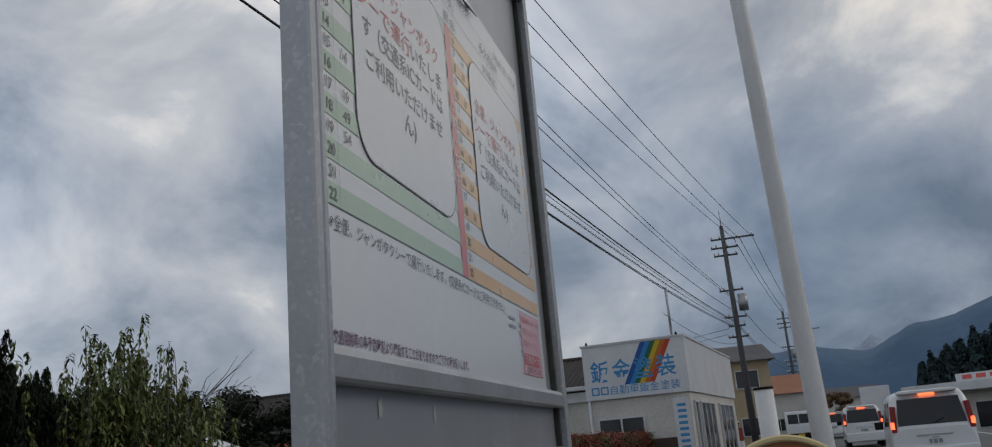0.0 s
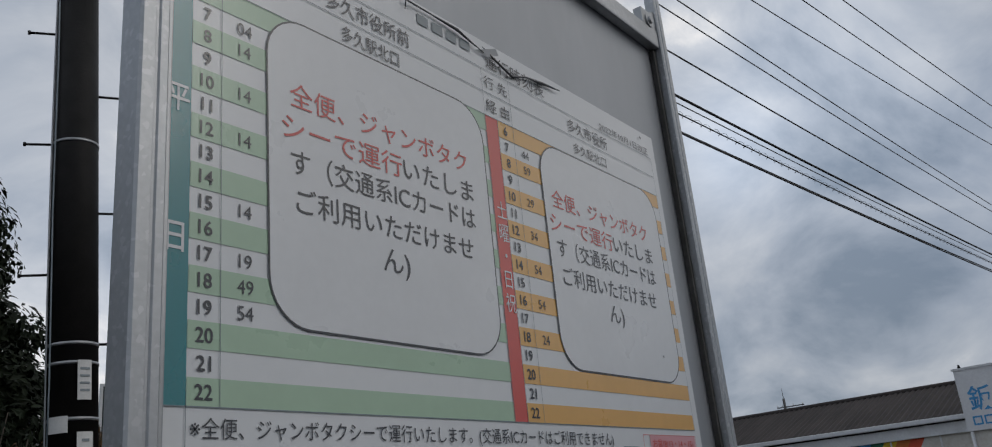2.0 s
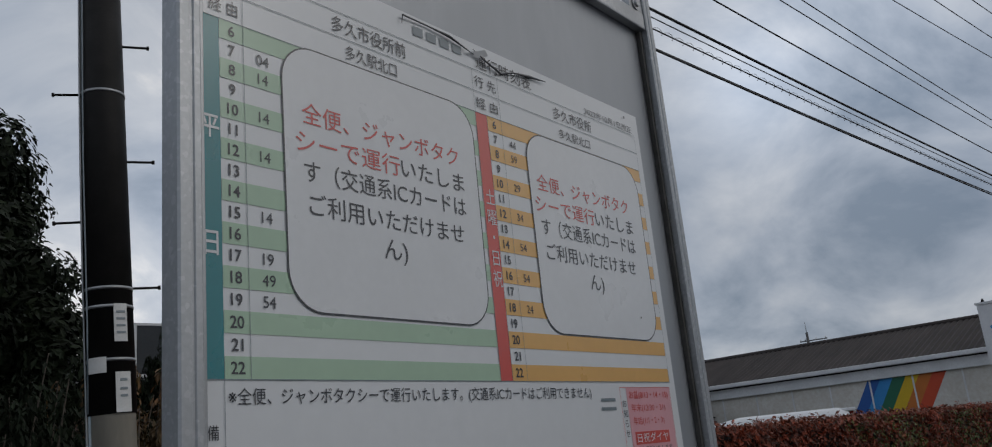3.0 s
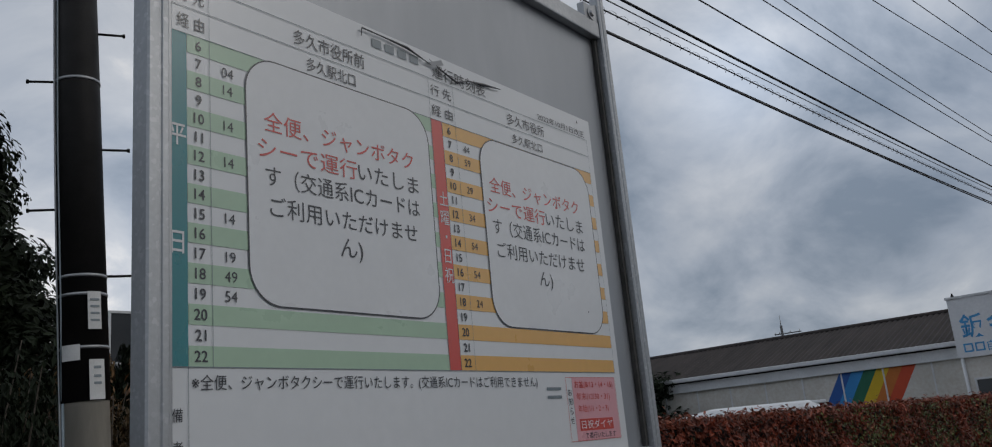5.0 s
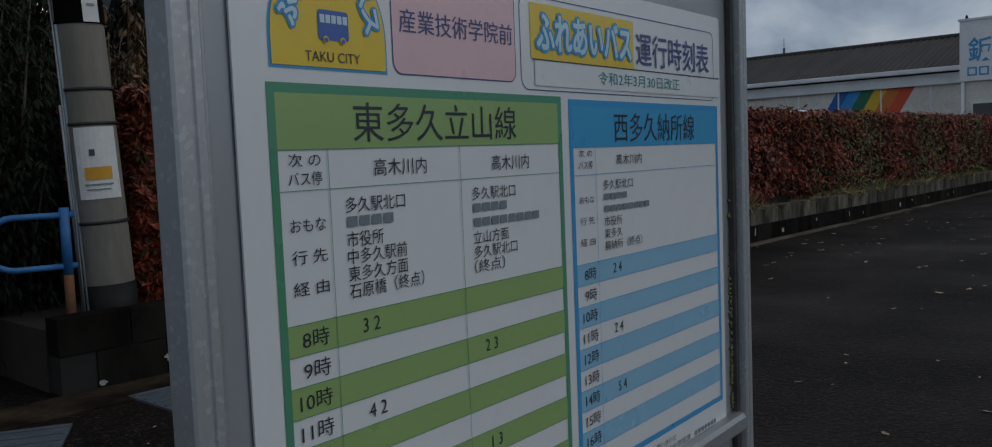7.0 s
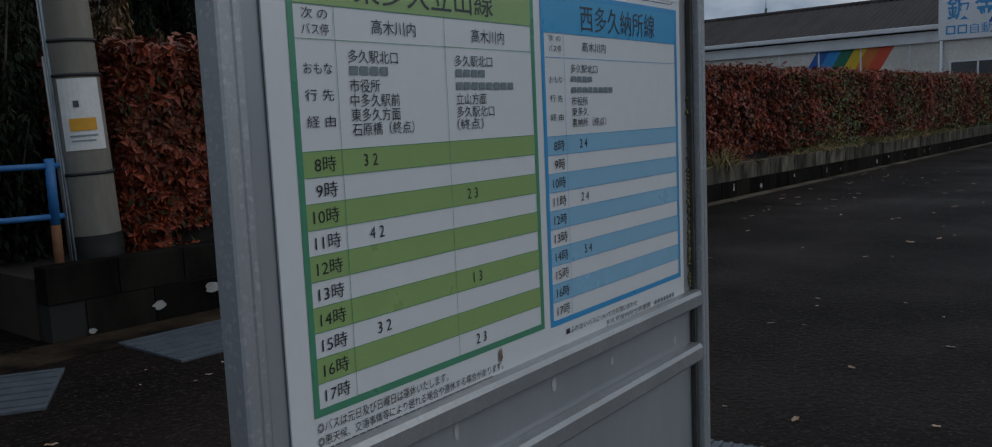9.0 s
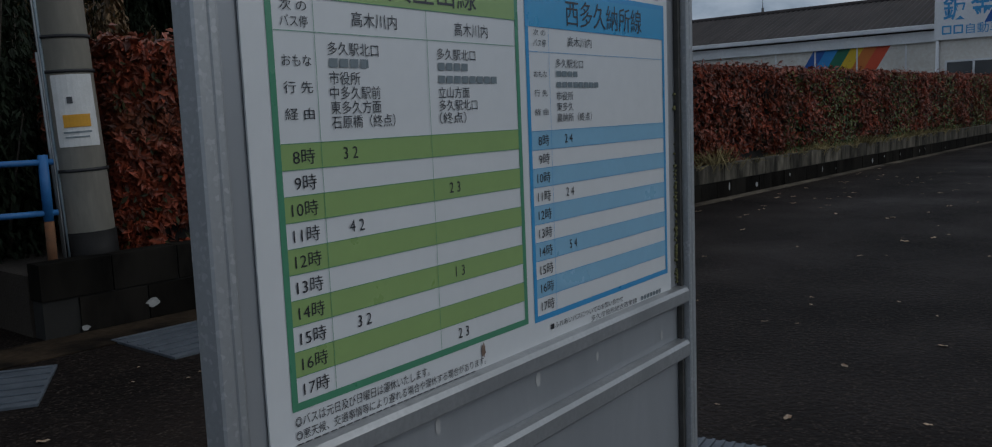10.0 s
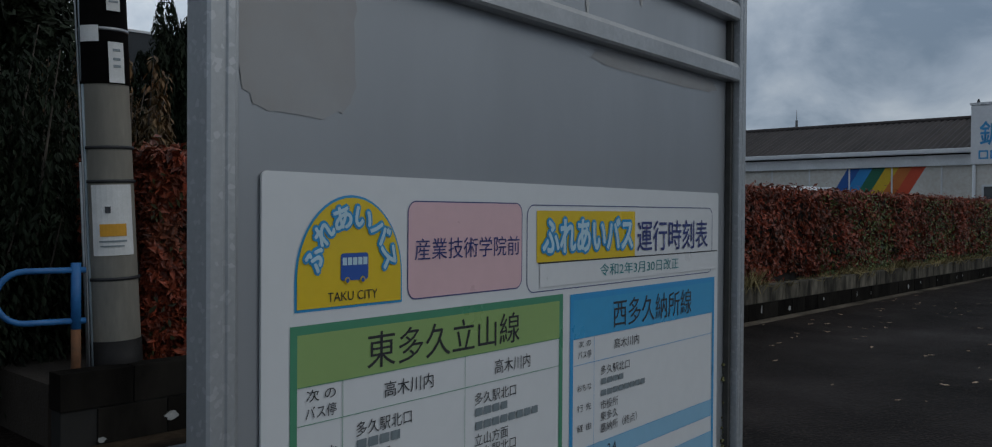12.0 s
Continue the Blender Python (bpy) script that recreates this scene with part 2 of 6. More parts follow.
ROAD_YAW = radians(-4.4)
ALONG, ACROSS = Vector((math.cos(ROAD_YAW), math.sin(ROAD_YAW), 0)), Vector((-math.sin(ROAD_YAW), math.cos(ROAD_YAW), 0))
WALL0 = Vector((2.00, 4.24, 0))                 # foot of the planter wall's free end


def plan(u, v, z=0.0):
    """A place u metres along the planter wall from its free end, v metres behind its face."""
    return WALL0 + ALONG * u + ACROSS * v + Vector((0, 0, z))


ROADFRAME = Matrix.Translation(WALL0) @ Matrix.Rotation(ROAD_YAW, 4, "Z")

# ---------------------------------------------------------------- ground and road
FACING = Matrix.Rotation(radians(-96.3), 4, "Z")     # x to the right of one who looks along the road
bm = bmesh.new()
box(bm, -1500, 4500, -3000, 3000, -0.6, 0.0)
solid("ground", bm, ASPHALT, "dark damp asphalt forecourt", "ground", kind="structure")
ROADGREY = mat("road_asphalt", (0.060, 0.061, 0.064), (0.045, 0.046, 0.048), 0.6, scale=0.5, fine=110, bump=0.2)
def road_z(u):
    return 0.010 * min(max(0.0, u - 10.0), 240.0)


def strip(bm, u0, u1, v0, v1, top, low):
    """A band along the road that follows its slight rise."""
    us = sorted({u0, u1} | {u for u in (10.0, 250.0) if u0 < u < u1})
    rings = []
    for u in us:
        z = road_z(u)
        rings.append([bm.verts.new(plan(u, v, h)) for v, h in ((v0, low + (z if low > -0.01 else 0)), (v1, low + (z if low > -0.01 else 0)), (v1, z + top), (v0, z + top))])
    for p, q in zip(rings, rings[1:]):
        for k in range(4):
            bm.faces.new((p[k], p[(k + 1) % 4], q[(k + 1) % 4], q[k]))
    bm.faces.new(list(reversed(rings[0]))); bm.faces.new(rings[-1])


bm = bmesh.new()
strip(bm, -60, 600, -12.0, -4.9, 0.004, -0.05)
solid("road", bm, ROADGREY, "grey asphalt road", "road", kind="structure")
ROADPAINT = mat("road_paint", (0.62, 0.62, 0.60), (0.45, 0.45, 0.44), 0.7, scale=3, fine=60)
lines = thing("road_marking", "worn white painted road lines", "road marking", kind="structure")
for v0, v1, dash in ((-5.05, -4.93, None), (-8.35, -8.22, 5.0), (-11.7, -11.55, None)):
    for k in range(14 if dash else 1):
        bm = bmesh.new()
        a, b = (6 + 10 * k, 6 + 10 * k + dash) if dash else (-30, 300)
        strip(bm, a, b, v0, v1, 0.0085, 0.0)
        part("line", bm, ROADPAINT, lines)
# pale concrete gutter along the planter
bm = bmesh.new()
box(bm, 2.2, 40, -0.15, -0.004, -0.05, 0.010, 0.004, m=ROADFRAME)
solid("gutter", bm, mat("gutter_concrete", (0.20, 0.165, 0.125), (0.035, 0.028, 0.022), 0.9, scale=1.6, fine=18, bump=0.3, third=(0.03, 0.024, 0.018), spec=0.1), "pale worn concrete gutter strip", "gutter", kind="structure")
DIRT = mat("sandy_concrete", (0.075, 0.052, 0.032), (0.010, 0.0075, 0.006), 0.9, scale=3.2, fine=30, bump=0.4, third=(0.010, 0.008, 0.006), spec=0.06)
bm = bmesh.new()
box(bm, -3.0, 1.45, -0.40, -0.004, -0.05, 0.007, 0.003, m=ROADFRAME)
solid("apron", bm, DIRT, "sandy worn concrete apron", "pavement", kind="structure")
GRATE = mat("galvanised_grate", (0.15, 0.17, 0.195), (0.10, 0.115, 0.135), 0.6, 0.5, scale=10, fine=120)


def drain_grate(m, w, d, n):
    t = thing("drain_grate", "ribbed galvanised steel drain cover in the ground", "drain cover", "drain covers", m=m)
    bm = bmesh.new()
    box(bm, 0, w, 0, d, 0.0, 0.014, 0.002)
    part("plate", bm, GRATE, t)
    for k in range(n):
        bm = bmesh.new()
        y = (k + 0.5) * d / n
        box(bm, 0.01, w - 0.01, y - 0.006, y + 0.006, 0.0142, 0.022, 0.002)
        part("rib", bm, GRATE, t)
    return t


drain_grate(ROADFRAME @ pose(0.20, -0.97, 0.0), 0.95, 0.64, 6)
drain_grate(pose(0.85, 3.52, 0.0, 0, 0, -34), 0.68, 0.64, 6)
drain_grate(pose(2.12, 0.44, 0.0, 0, 0, 7), 0.29, 0.26, 8)

# ---------------------------------------------------------------- planter wall of blocks
WALLLEN, BLK = 34.0, 0.40
wall = thing("planter_wall", "low mossy concrete block wall along the hedge", "wall", kind="structure")
bm = bmesh.new()
box(bm, 0.012, WALLLEN, 0.012, 0.135, -0.05, 0.405, m=ROADFRAME)
part("mortar", bm, mat("dark_mortar", (0.016, 0.015, 0.013), None, 0.95, fine=60), wall)
block_mesh = None
for row in range(2):
    k = 0
    u = 0.0 if row else -BLK / 2
    while u < WALLLEN:
        u0, u1 = max(u, 0.0), min(u + BLK, WALLLEN)
        z0 = 0.207 * row
        if u1 - u0 > 0.3:
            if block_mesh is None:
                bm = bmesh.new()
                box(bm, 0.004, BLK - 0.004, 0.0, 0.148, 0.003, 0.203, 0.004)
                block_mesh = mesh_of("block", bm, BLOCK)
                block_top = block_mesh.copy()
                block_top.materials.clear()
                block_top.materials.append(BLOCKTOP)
            # both courses near the free end go dark: shade put into the block colour
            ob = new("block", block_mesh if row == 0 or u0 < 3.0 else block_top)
            ob.parent = wall
            ob.matrix_basis = ROADFRAME @ pose(u0, (k * 7 % 5 - 2) * 0.0012, z0)
        u += BLK
        k += 1
bm = bmesh.new()
box(bm, 0.0, WALLLEN, 0.15, 1.65, -0.05, 0.34, m=ROADFRAME)
solid("planter_soil", bm, mat("dark_soil", (0.035, 0.026, 0.018), None, 0.95, scale=6, fine=60, bump=0.6), "dark soil bed behind the block wall", "soil", kind="structure")
# lime bloom and pale runs on the blocks
BLOOM = mat("lime_bloom", (0.42, 0.42, 0.41), (0.25, 0.25, 0.24), 0.9, scale=30, fine=150)
rs = random.Random(14)
for u, z, w, h in [(0.62, 0.10, 0.05, 0.035), (0.98, 0.145, 0.09, 0.04), (0.22, 0.03, 0.03, 0.02)] + [(6.4 + 0.95 * k + rs.uniform(-0.45, 0.45), rs.uniform(0.07, 0.15), rs.uniform(0.01, 0.05), rs.uniform(0.02, 0.07)) for k in range(13)]:
    bm = bmesh.new()
    bm.faces.new([bm.verts.new((u + w * math.cos(a) * rs.uniform(0.5, 1), -0.0052, z + h * math.sin(a) * rs.uniform(0.6, 1))) for a in (2 * math.pi * j / 14 for j in range(14))])
    bmesh.ops.transform(bm, matrix=ROADFRAME, verts=bm.verts)
    part("lime_stain", bm, BLOOM, wall, "pale lime stain")

# ---------------------------------------------------------------- the notice board and its sheets
def ink(name, c, rough=0.3):
    return mat(name, c, tuple(v * 0.93 for v in c), rough, scale=18, fine=120, spread=0.04, spec=0.7, coat=0.7)


BLACK = ink("black_ink", (0.022, 0.022, 0.028))
NAVY = ink("navy_ink", (0.030, 0.045, 0.20))
REDINK = ink("red_ink", (0.62, 0.075, 0.06))
PURPLE = ink("purple_ink", (0.14, 0.03, 0.09))
TEAL = ink("teal_ink", (0.010, 0.22, 0.245))
SCARLET = ink("scarlet_ink", (0.68, 0.085, 0.06))
MINT = ink("mint_ink", (0.43, 0.60, 0.43))
ORANGE = ink("orange_ink", (0.80, 0.45, 0.12))
PINK = ink("pink_ink", (0.78, 0.40, 0.43))
GREEN_EDGE = ink("green_ink", (0.075, 0.29, 0.16))
GREEN_FILL = ink("leaf_green_ink", (0.30, 0.45, 0.15))
BLUE_EDGE = ink("sky_blue_ink", (0.04, 0.32, 0.66))
BLUE_HEAD = ink("cyan_ink", (0.055, 0.36, 0.66))
BLUE_FILL = ink("pale_blue_ink", (0.27, 0.52, 0.72))
YELLOW = ink("yellow_ink", (0.80, 0.56, 0.012))
PALELETTER = ink("pale_letter_ink", (0.55, 0.74, 0.84))
WHITEINK = ink("white_print", (0.76, 0.77, 0.78))
GREYLINE = ink("grey_rule_ink", (0.20, 0.24, 0.26))


def rect(bm, x0, x1, z0, z1, y):
    bm.faces.new([bm.verts.new(p) for p in ((x0, y, z0), (x1, y, z0), (x1, y, z1), (x0, y, z1))])


def round_rect(x0, x1, z0, z1, r, n=8):
    out = []
    for cx, cz, a0 in ((x1 - r, z1 - r, 0), (x0 + r, z1 - r, 90), (x0 + r, z0 + r, 180), (x1 - r, z0 + r, 270)):
        out += [(cx + r * math.cos(radians(a0 + 90 * k / n)), cz + r * math.sin(radians(a0 + 90 * k / n))) for k in range(n + 1)]
    return out


def patch(name, outline, y, material, parent):
    bm = bmesh.new()
    bm.faces.new([bm.verts.new((x, y, z)) for x, z in outline])
    return part(name, bm, material, parent)


def outline_band(name, outer, inner, y, material, parent):
    bm = bmesh.new()
    a = [bm.verts.new((x, y, z)) for x, z in outer]
    b = [bm.verts.new((x, y, z)) for x, z in inner]
    for k in range(len(a)):
        n = (k + 1) % len(a)
        bm.faces.new((a[k], a[n], b[n], b[k]))
    return part(name, bm, material, parent)


def bar(name, x0, x1, z0, z1, y, material, parent):
    bm = bmesh.new()
    rect(bm, x0, x1, z0, z1, y)
    return part(name, bm, material, parent)


def glyphs(body, latin=False, bold=0.0):
    """The flat mesh of a line of writing, its left end and width, in ems."""
    cu = bpy.data.curves.new("writing", "FONT")
    cu.body, cu.offset, cu.resolution_u = body, bold, 3
    ob = bpy.data.objects.new("writing", cu)
    scene.collection.objects.link(ob)
    bpy.context.view_layer.update()
    me = bpy.data.meshes.new_from_object(ob.evaluated_get(bpy.context.evaluated_depsgraph_get()))
    bpy.data.objects.remove(ob)
    bpy.data.curves.remove(cu)
    xs = [v.co.x for v in me.vertices]
    return me, min(xs), max(xs) - min(xs)


def write(body, x0, x1, z0, z1, y, material, parent, digits=False, bold=0.0, name="lettering"):
    """A line of writing laid on the board between x0 and x1 (x1 None: natural width), its characters from z0 to z1."""
    me, left, wide = glyphs(body, bold=bold)
    low, tall = (0.0, 0.72) if digits else (-0.08, 0.93)
    sz = (z1 - z0) / tall
    sx = (x1 - x0) / wide if x1 is not None else sz
    for v in me.vertices:
        v.co = (x0 + (v.co.x - left) * sx, y, z0 + (v.co.y - low) * sz)
    me.materials.clear()
    me.materials.append(material)
    ob = new(name, me)
    ob.parent = parent
    return ob


def write_thick(body, x0, x1, z0, z1, y, material, parent, d, n):
    """Heavy rounded letters: the same strokes laid over one another, shifted all round."""
    me, left, wide = glyphs(body)
    sx, sz = (x1 - x0) / wide, (z1 - z0) / 0.93
    verts, faces = [], []
    for k in range(n):
        a = 2 * math.pi * k / n
        o = len(verts)
        verts += [(x0 + (v.co.x - left) * sx + d * math.cos(a), y - 0.00003 * k, z0 + (v.co.y + 0.08) * sz + d * math.sin(a)) for v in me.vertices]
        faces += [[o + i for i in p.vertices] for p in me.polygons]
    bpy.data.meshes.remove(me)
    thick = bpy.data.meshes.new("lettering")
    thick.from_pydata(verts, [], faces)
    thick.materials.append(material)
    ob = new("lettering", thick)
    ob.parent = parent
    return ob


def write_mid(body, xm, z0, z1, y, material, parent, digits=True, squeeze=1.0, bold=0.0):
    me, left, wide = glyphs(body, bold=bold)
    w = wide * (z1 - z0) / (0.72 if digits else 0.93) * squeeze
    bpy.data.meshes.remove(me)
    return write(body, xm - w / 2, xm + w / 2, z0, z1, y, material, parent, digits, bold)


L1, L2, L3 = -0.0004, -0.0008, -0.0012          # print lies in thin layers over the sheet


def notice_board():
    t = thing("bus_stop_board", "dull grey aluminium notice board on two steel posts", "notice board")
    # channel posts: a front flange with a pressed groove, an outer web and a return lip
    for x, s in ((0.0370, 1), (0.7205, -1)):
        bm = bmesh.new()
        sec = [(0.0, 0.0065), (0.0, -0.0105), (0.0015, -0.012), (0.0085, -0.012), (0.0094, -0.0108), (0.0108, -0.0108), (0.0117, -0.012), (0.0160, -0.012),
               (0.0172, -0.0108), (0.0172, 0.0), (0.0150, 0.0), (0.0150, -0.0085), (0.0022, -0.0085), (0.0022, 0.0065)]
        lo = [bm.verts.new((x + s * u, v, 0.0)) for u, v in sec]
        hi = [bm.verts.new((x + s * u, v, 2.120)) for u, v in sec]
        for k in range(len(sec)):
            bm.faces.new((lo[k], lo[(k + 1) % len(sec)], hi[(k + 1) % len(sec)], hi[k]))
        bm.faces.new(lo); bm.faces.new(list(reversed(hi)))
        part("post", bm, SPANGLE, t, "spangled galvanised steel channel post")
    bm = bmesh.new()
    box(bm, 0.0545, 0.7030, 0.0025, 0.0065, 0.60, 2.055)
    part("back_plate", bm, PLATE, t, "stained grey steel plate")
    bm = bmesh.new()
    box(bm, 0.0545, 0.7030, -0.010, 0.002, 2.048, 2.071, 0.002)
    top = part("top_rail", bm, ALU, t)
    for x in (0.072, 0.686):
        bm = bmesh.new()
        tube(bm, [(x, -0.0095, 2.0795), (x, -0.0135, 2.0795)], [0.0055, 0.004], 14)
        tube(bm, [(x, -0.0092, 2.0795), (x, -0.0108, 2.0795)], 0.0085, 16)
        part("screw", bm, ALU, top, "domed steel screw with washer")
        bm = bmesh.new()
        prism(bm, [(x - 0.016, 2.0712), (x + 0.0165, 2.0712), (x + 0.0165, 2.0985), (x + 0.004, 2.0925), (x - 0.016, 2.0925)], -0.009, 0.001)
        part("tab", bm, ALU, top)
    # two pairs of rails: the upper of each pair holds a sheet's lower edge
    for z0, z1, nm in ((1.492, 1.5125, "sheet_rail"), (1.4255, 1.4465, "cross_rail"), (0.867, 0.887, "sheet_rail"), (0.800, 0.822, "cross_rail")):
        bm = bmesh.new()
        prof = [(0.002, z0), (-0.0095, z0), (-0.011, z0 + 0.002), (-0.011, z1 - 0.006), (-0.0085, z1 - 0.0015), (-0.003, z1), (0.002, z1)]
        a = [bm.verts.new((0.0548, y, z)) for y, z in prof]
        b = [bm.verts.new((0.7028, y, z)) for y, z in prof]
        for k in range(len(prof)):
            bm.faces.new((a[k], a[(k + 1) % len(prof)], b[(k + 1) % len(prof)], b[k]))
        bm.faces.new(a); bm.faces.new(list(reversed(b)))
        part(nm, bm, ALU, t, "worn aluminium cross rail")
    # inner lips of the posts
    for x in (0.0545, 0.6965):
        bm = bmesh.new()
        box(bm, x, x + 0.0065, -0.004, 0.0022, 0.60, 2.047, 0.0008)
        # the right lip is coloured dark to paint in the shadowed gap
        part("inner_lip", bm, ALU if x < 0.3 else CHANNELSHADE, t, "" if x < 0.3 else "dark inner channel, shade painted into its colour")
    # dull marks where old stickers and droppings were
    random.seed(5)
    for zc, n in ((1.469, 4), (0.845, 5)):
        for k in range(n):
            x = 0.14 + 0.13 * k + random.uniform(-0.03, 0.03)
            bm = bmesh.new()
            w, h = random.uniform(0.003, 0.005), random.uniform(0.004, 0.009)
            z = zc + random.uniform(-0.012, 0.012)
            bm.faces.new([bm.verts.new((x + w * math.cos(a) * random.uniform(0.6, 1.1), 0.0019, z + h * math.sin(a) * random.uniform(0.6, 1.1)))
                          for a in (2 * math.pi * j / 12 for j in range(12))])
            part("stain", bm, STAIN, t, "pale dried splash")
    for x0, x1, z0, z1 in ((0.063, 0.150, 1.335, 1.4245), (0.42, 0.672, 1.408, 1.4245)):
        bm = bmesh.new()
        n = 40
        bm.faces.new([bm.verts.new(((x0 + x1) / 2 + (x1 - x0) / 2 * math.copysign(abs(math.cos(a)) ** 0.5, math.cos(a)) * random.uniform(0.93, 1.03), 0.0020,
                                    (z0 + z1) / 2 + (z1 - z0) / 2 * math.copysign(abs(math.sin(a)) ** 0.5, math.sin(a)) * random.uniform(0.9, 1.03)))
                      for a in (2 * math.pi * j / n for j in range(n))])
        part("tape_mark", bm, TAPEMARK, t, "brownish tape mark on the plate")
    # lichen along the right channel
    bm = bmesh.new()
    for k in range(130):
        z = 0.892 + abs(random.gauss(0, 0.10))
        x = 0.692 + random.uniform(0, 0.0045)
        r = random.uniform(0.0006, 0.0022)
        bmesh.ops.create_icosphere(bm, subdivisions=1, radius=r, matrix=Matrix.Translation((x, 0.001, z)))
    tagged(part("lichen", bm, LICHEN, t, "crusty yellow-green lichen"), kind="stuff")
    return t


CHANNELSHADE = mat("channel_shade", (0.075, 0.072, 0.068), (0.035, 0.033, 0.028), 0.7, scale=30, fine=200)
STAIN = mat("pale_splash", (0.55, 0.55, 0.54), None, 0.7)
TAPEMARK = mat("brown_tape_mark", (0.30, 0.285, 0.27), (0.37, 0.375, 0.385), 0.5, 0.3, scale=14, fine=120)
LICHEN = mat("lichen", (0.22, 0.20, 0.07), (0.10, 0.10, 0.05), 0.9, scale=200, fine=600)
notice_board()


def upper_timetable():
    t = thing("timetable_sheet", "white laminated bus timetable with green and orange rows and large notices", "timetable",
              m=Matrix.Translation((0, 0, 1.6)) @ Matrix.Diagonal((1, 1, 1.02, 1)) @ Matrix.Translation((0, 0, -1.6)))
    bm = bmesh.new()
    box(bm, 0.0575, 0.6595, 0.0, 0.0015, 1.500, 1.914)
    part("sheet", bm, PAPER, t)
    top, foot, pitch = 1.8435, 1.6000, 0.24350 / 17
    bar("weekday_band", 0.0590, 0.0752, foot, top, L1, TEAL, t)
    bar("weekend_band", 0.3485, 0.3650, foot, top, L1, SCARLET, t)
    for k in range(17):
        z1 = top - k * pitch
        if k % 2 == 0:
            bar("table_stripe", 0.0755, 0.3483, z1 - pitch, z1, L1, MINT, t)
            bar("table_stripe", 0.3652, 0.6475, z1 - pitch, z1, L1, ORANGE, t)
        write_mid(str(6 + k), 0.0851, z1 - pitch + 0.0034, z1 - 0.0030, L2, BLACK, t, bold=0.014)
        write_mid(str(6 + k), 0.3752, z1 - pitch + 0.0035, z1 - 0.0030, L2, BLACK, t, bold=0.018)
    for hour, m in ((7, "04"), (8, "14"), (10, "14"), (12, "14"), (15, "14"), (17, "19"), (18, "49"), (19, "54")):
        z1 = top - (hour - 6) * pitch
        write_mid(m, 0.1108, z1 - pitch + 0.0032, z1 - 0.0030, L2, BLACK, t)
    for hour, m in ((7, "44"), (8, "59"), (10, "29"), (12, "34"), (14, "54"), (16, "54"), (18, "24")):
        z1 = top - (hour - 6) * pitch
        write_mid(m, 0.4010, z1 - pitch + 0.0035, z1 - 0.0034, L2, BLACK, t)
    # rules
    for x0, x1, z in ((0.0595, 0.6475, foot), (0.0595, 0.6475, top), (0.0595, 0.6475, 1.8650), (0.0595, 0.6475, 1.8865)):
        bar("rule", x0, x1, z - 0.0003, z + 0.0003, L2, GREYLINE, t)
    for x, z0, z1 in ((0.0948, foot, 1.8865), (0.3485, foot, 1.8865), (0.3650, foot, top), (0.3862, foot, 1.8865), (0.6475, foot, 1.8865), (0.0750, 1.512, foot), (0.0595, foot, 1.8865)):
        bar("rule", x - 0.0002, x + 0.0002, z0, z1, L2, GREYLINE, t)
    # the two pasted notices
    for dx, x0, x1, z0, z1 in ((0.0, 0.1265, 0.3420, 1.6450, 1.8450), (0.2900, 0.4215, 0.6370, 1.6435, 1.8430)):
        o, i = round_rect(x0, x1, z0, z1, 0.030), round_rect(x0 + 0.0012, x1 - 0.0012, z0 + 0.0012, z1 - 0.0012, 0.0288)
        patch("notice", i, L2 - 0.0002, WHITEINK, t)
        outline_band("notice_outline", o, i, L2 - 0.0002, BLACK, t)
        y = L3 - 0.0002
        write("全便、ジャンボタク", 0.1440 + dx, 0.3170 + dx, 1.7835, 1.8005, y, REDINK, t)
        write("シーで運行", 0.1375 + dx, 0.2430 + dx, 1.7608, 1.7780, y, REDINK, t)
        write("いたしま", 0.2445 + dx, 0.3220 + dx, 1.7608, 1.7780, y, BLACK, t)
        write("す（交通系ICカードは", 0.1440 + dx, 0.3215 + dx, 1.7390, 1.7560, y, BLACK, t)
        write("ご利用いただけませ", 0.1475 + dx, 0.3160 + dx, 1.7147, 1.7315, y, BLACK, t)
        write("ん)", 0.2195 + dx, 0.2450 + dx, 1.6908, 1.7088, y, BLACK, t)
    for k, c in enumerate("平日"):
        write_mid(c, 0.0670, 1.7557 - k * 0.0785, 1.7727 - k * 0.0785, L2, WHITEINK, t, False, 0.84, 0.012)
    for c, i in zip("土曜・日祝", (5.1, 6.4, 7.7, 9.0, 10.3)):
        zc = top - (i + 0.5) * pitch
        write_mid(c, 0.3580, zc - 0.0075, zc + 0.0075, L2, WHITEINK, t, False, 0.85)
    for x0, x1, words, z0 in ((0.0672, 0.0905, "経 由", 1.8480), (0.0672, 0.0905, "行 先", 1.8695), (0.3515, 0.3830, "経 由", 1.8482), (0.3515, 0.3830, "行 先", 1.8695)):
        write(words, x0, x1, z0, z0 + 0.0115, L2, BLACK, t)
    write("多久市役所前", 0.1780, 0.2605, 1.8685, 1.8825, L2, BLACK, t)
    write("多久駅北口", 0.1910, 0.2480, 1.8480, 1.8605, L2, BLACK, t)
    write("多久市役所", 0.4790, 0.5515, 1.8685, 1.8820, L2, BLACK, t)
    write("多久駅北口", 0.4850, 0.5440, 1.8480, 1.8590, L2, BLACK, t)
    # the operator's name stays plain bars, then the title
    for k in range(4):
        x = 0.2720 + k * 0.0172
        bar("title_bar", x, x + 0.0125, 1.8955, 1.9040, L2, GREYLINE, t)
    write("運行時刻表", 0.3560, 0.4430, 1.8890, 1.9040, L2, BLACK, t)
    write("2022年10月1日改正", 0.5410, 0.6430, 1.8885, 1.8970, L2, BLACK, t)
    write("※全便、ジャンボタクシーで運行いたします。(交通系ICカードはご利用できません)", 0.0775, 0.4860, 1.5845, 1.5950, L2, BLACK, t)
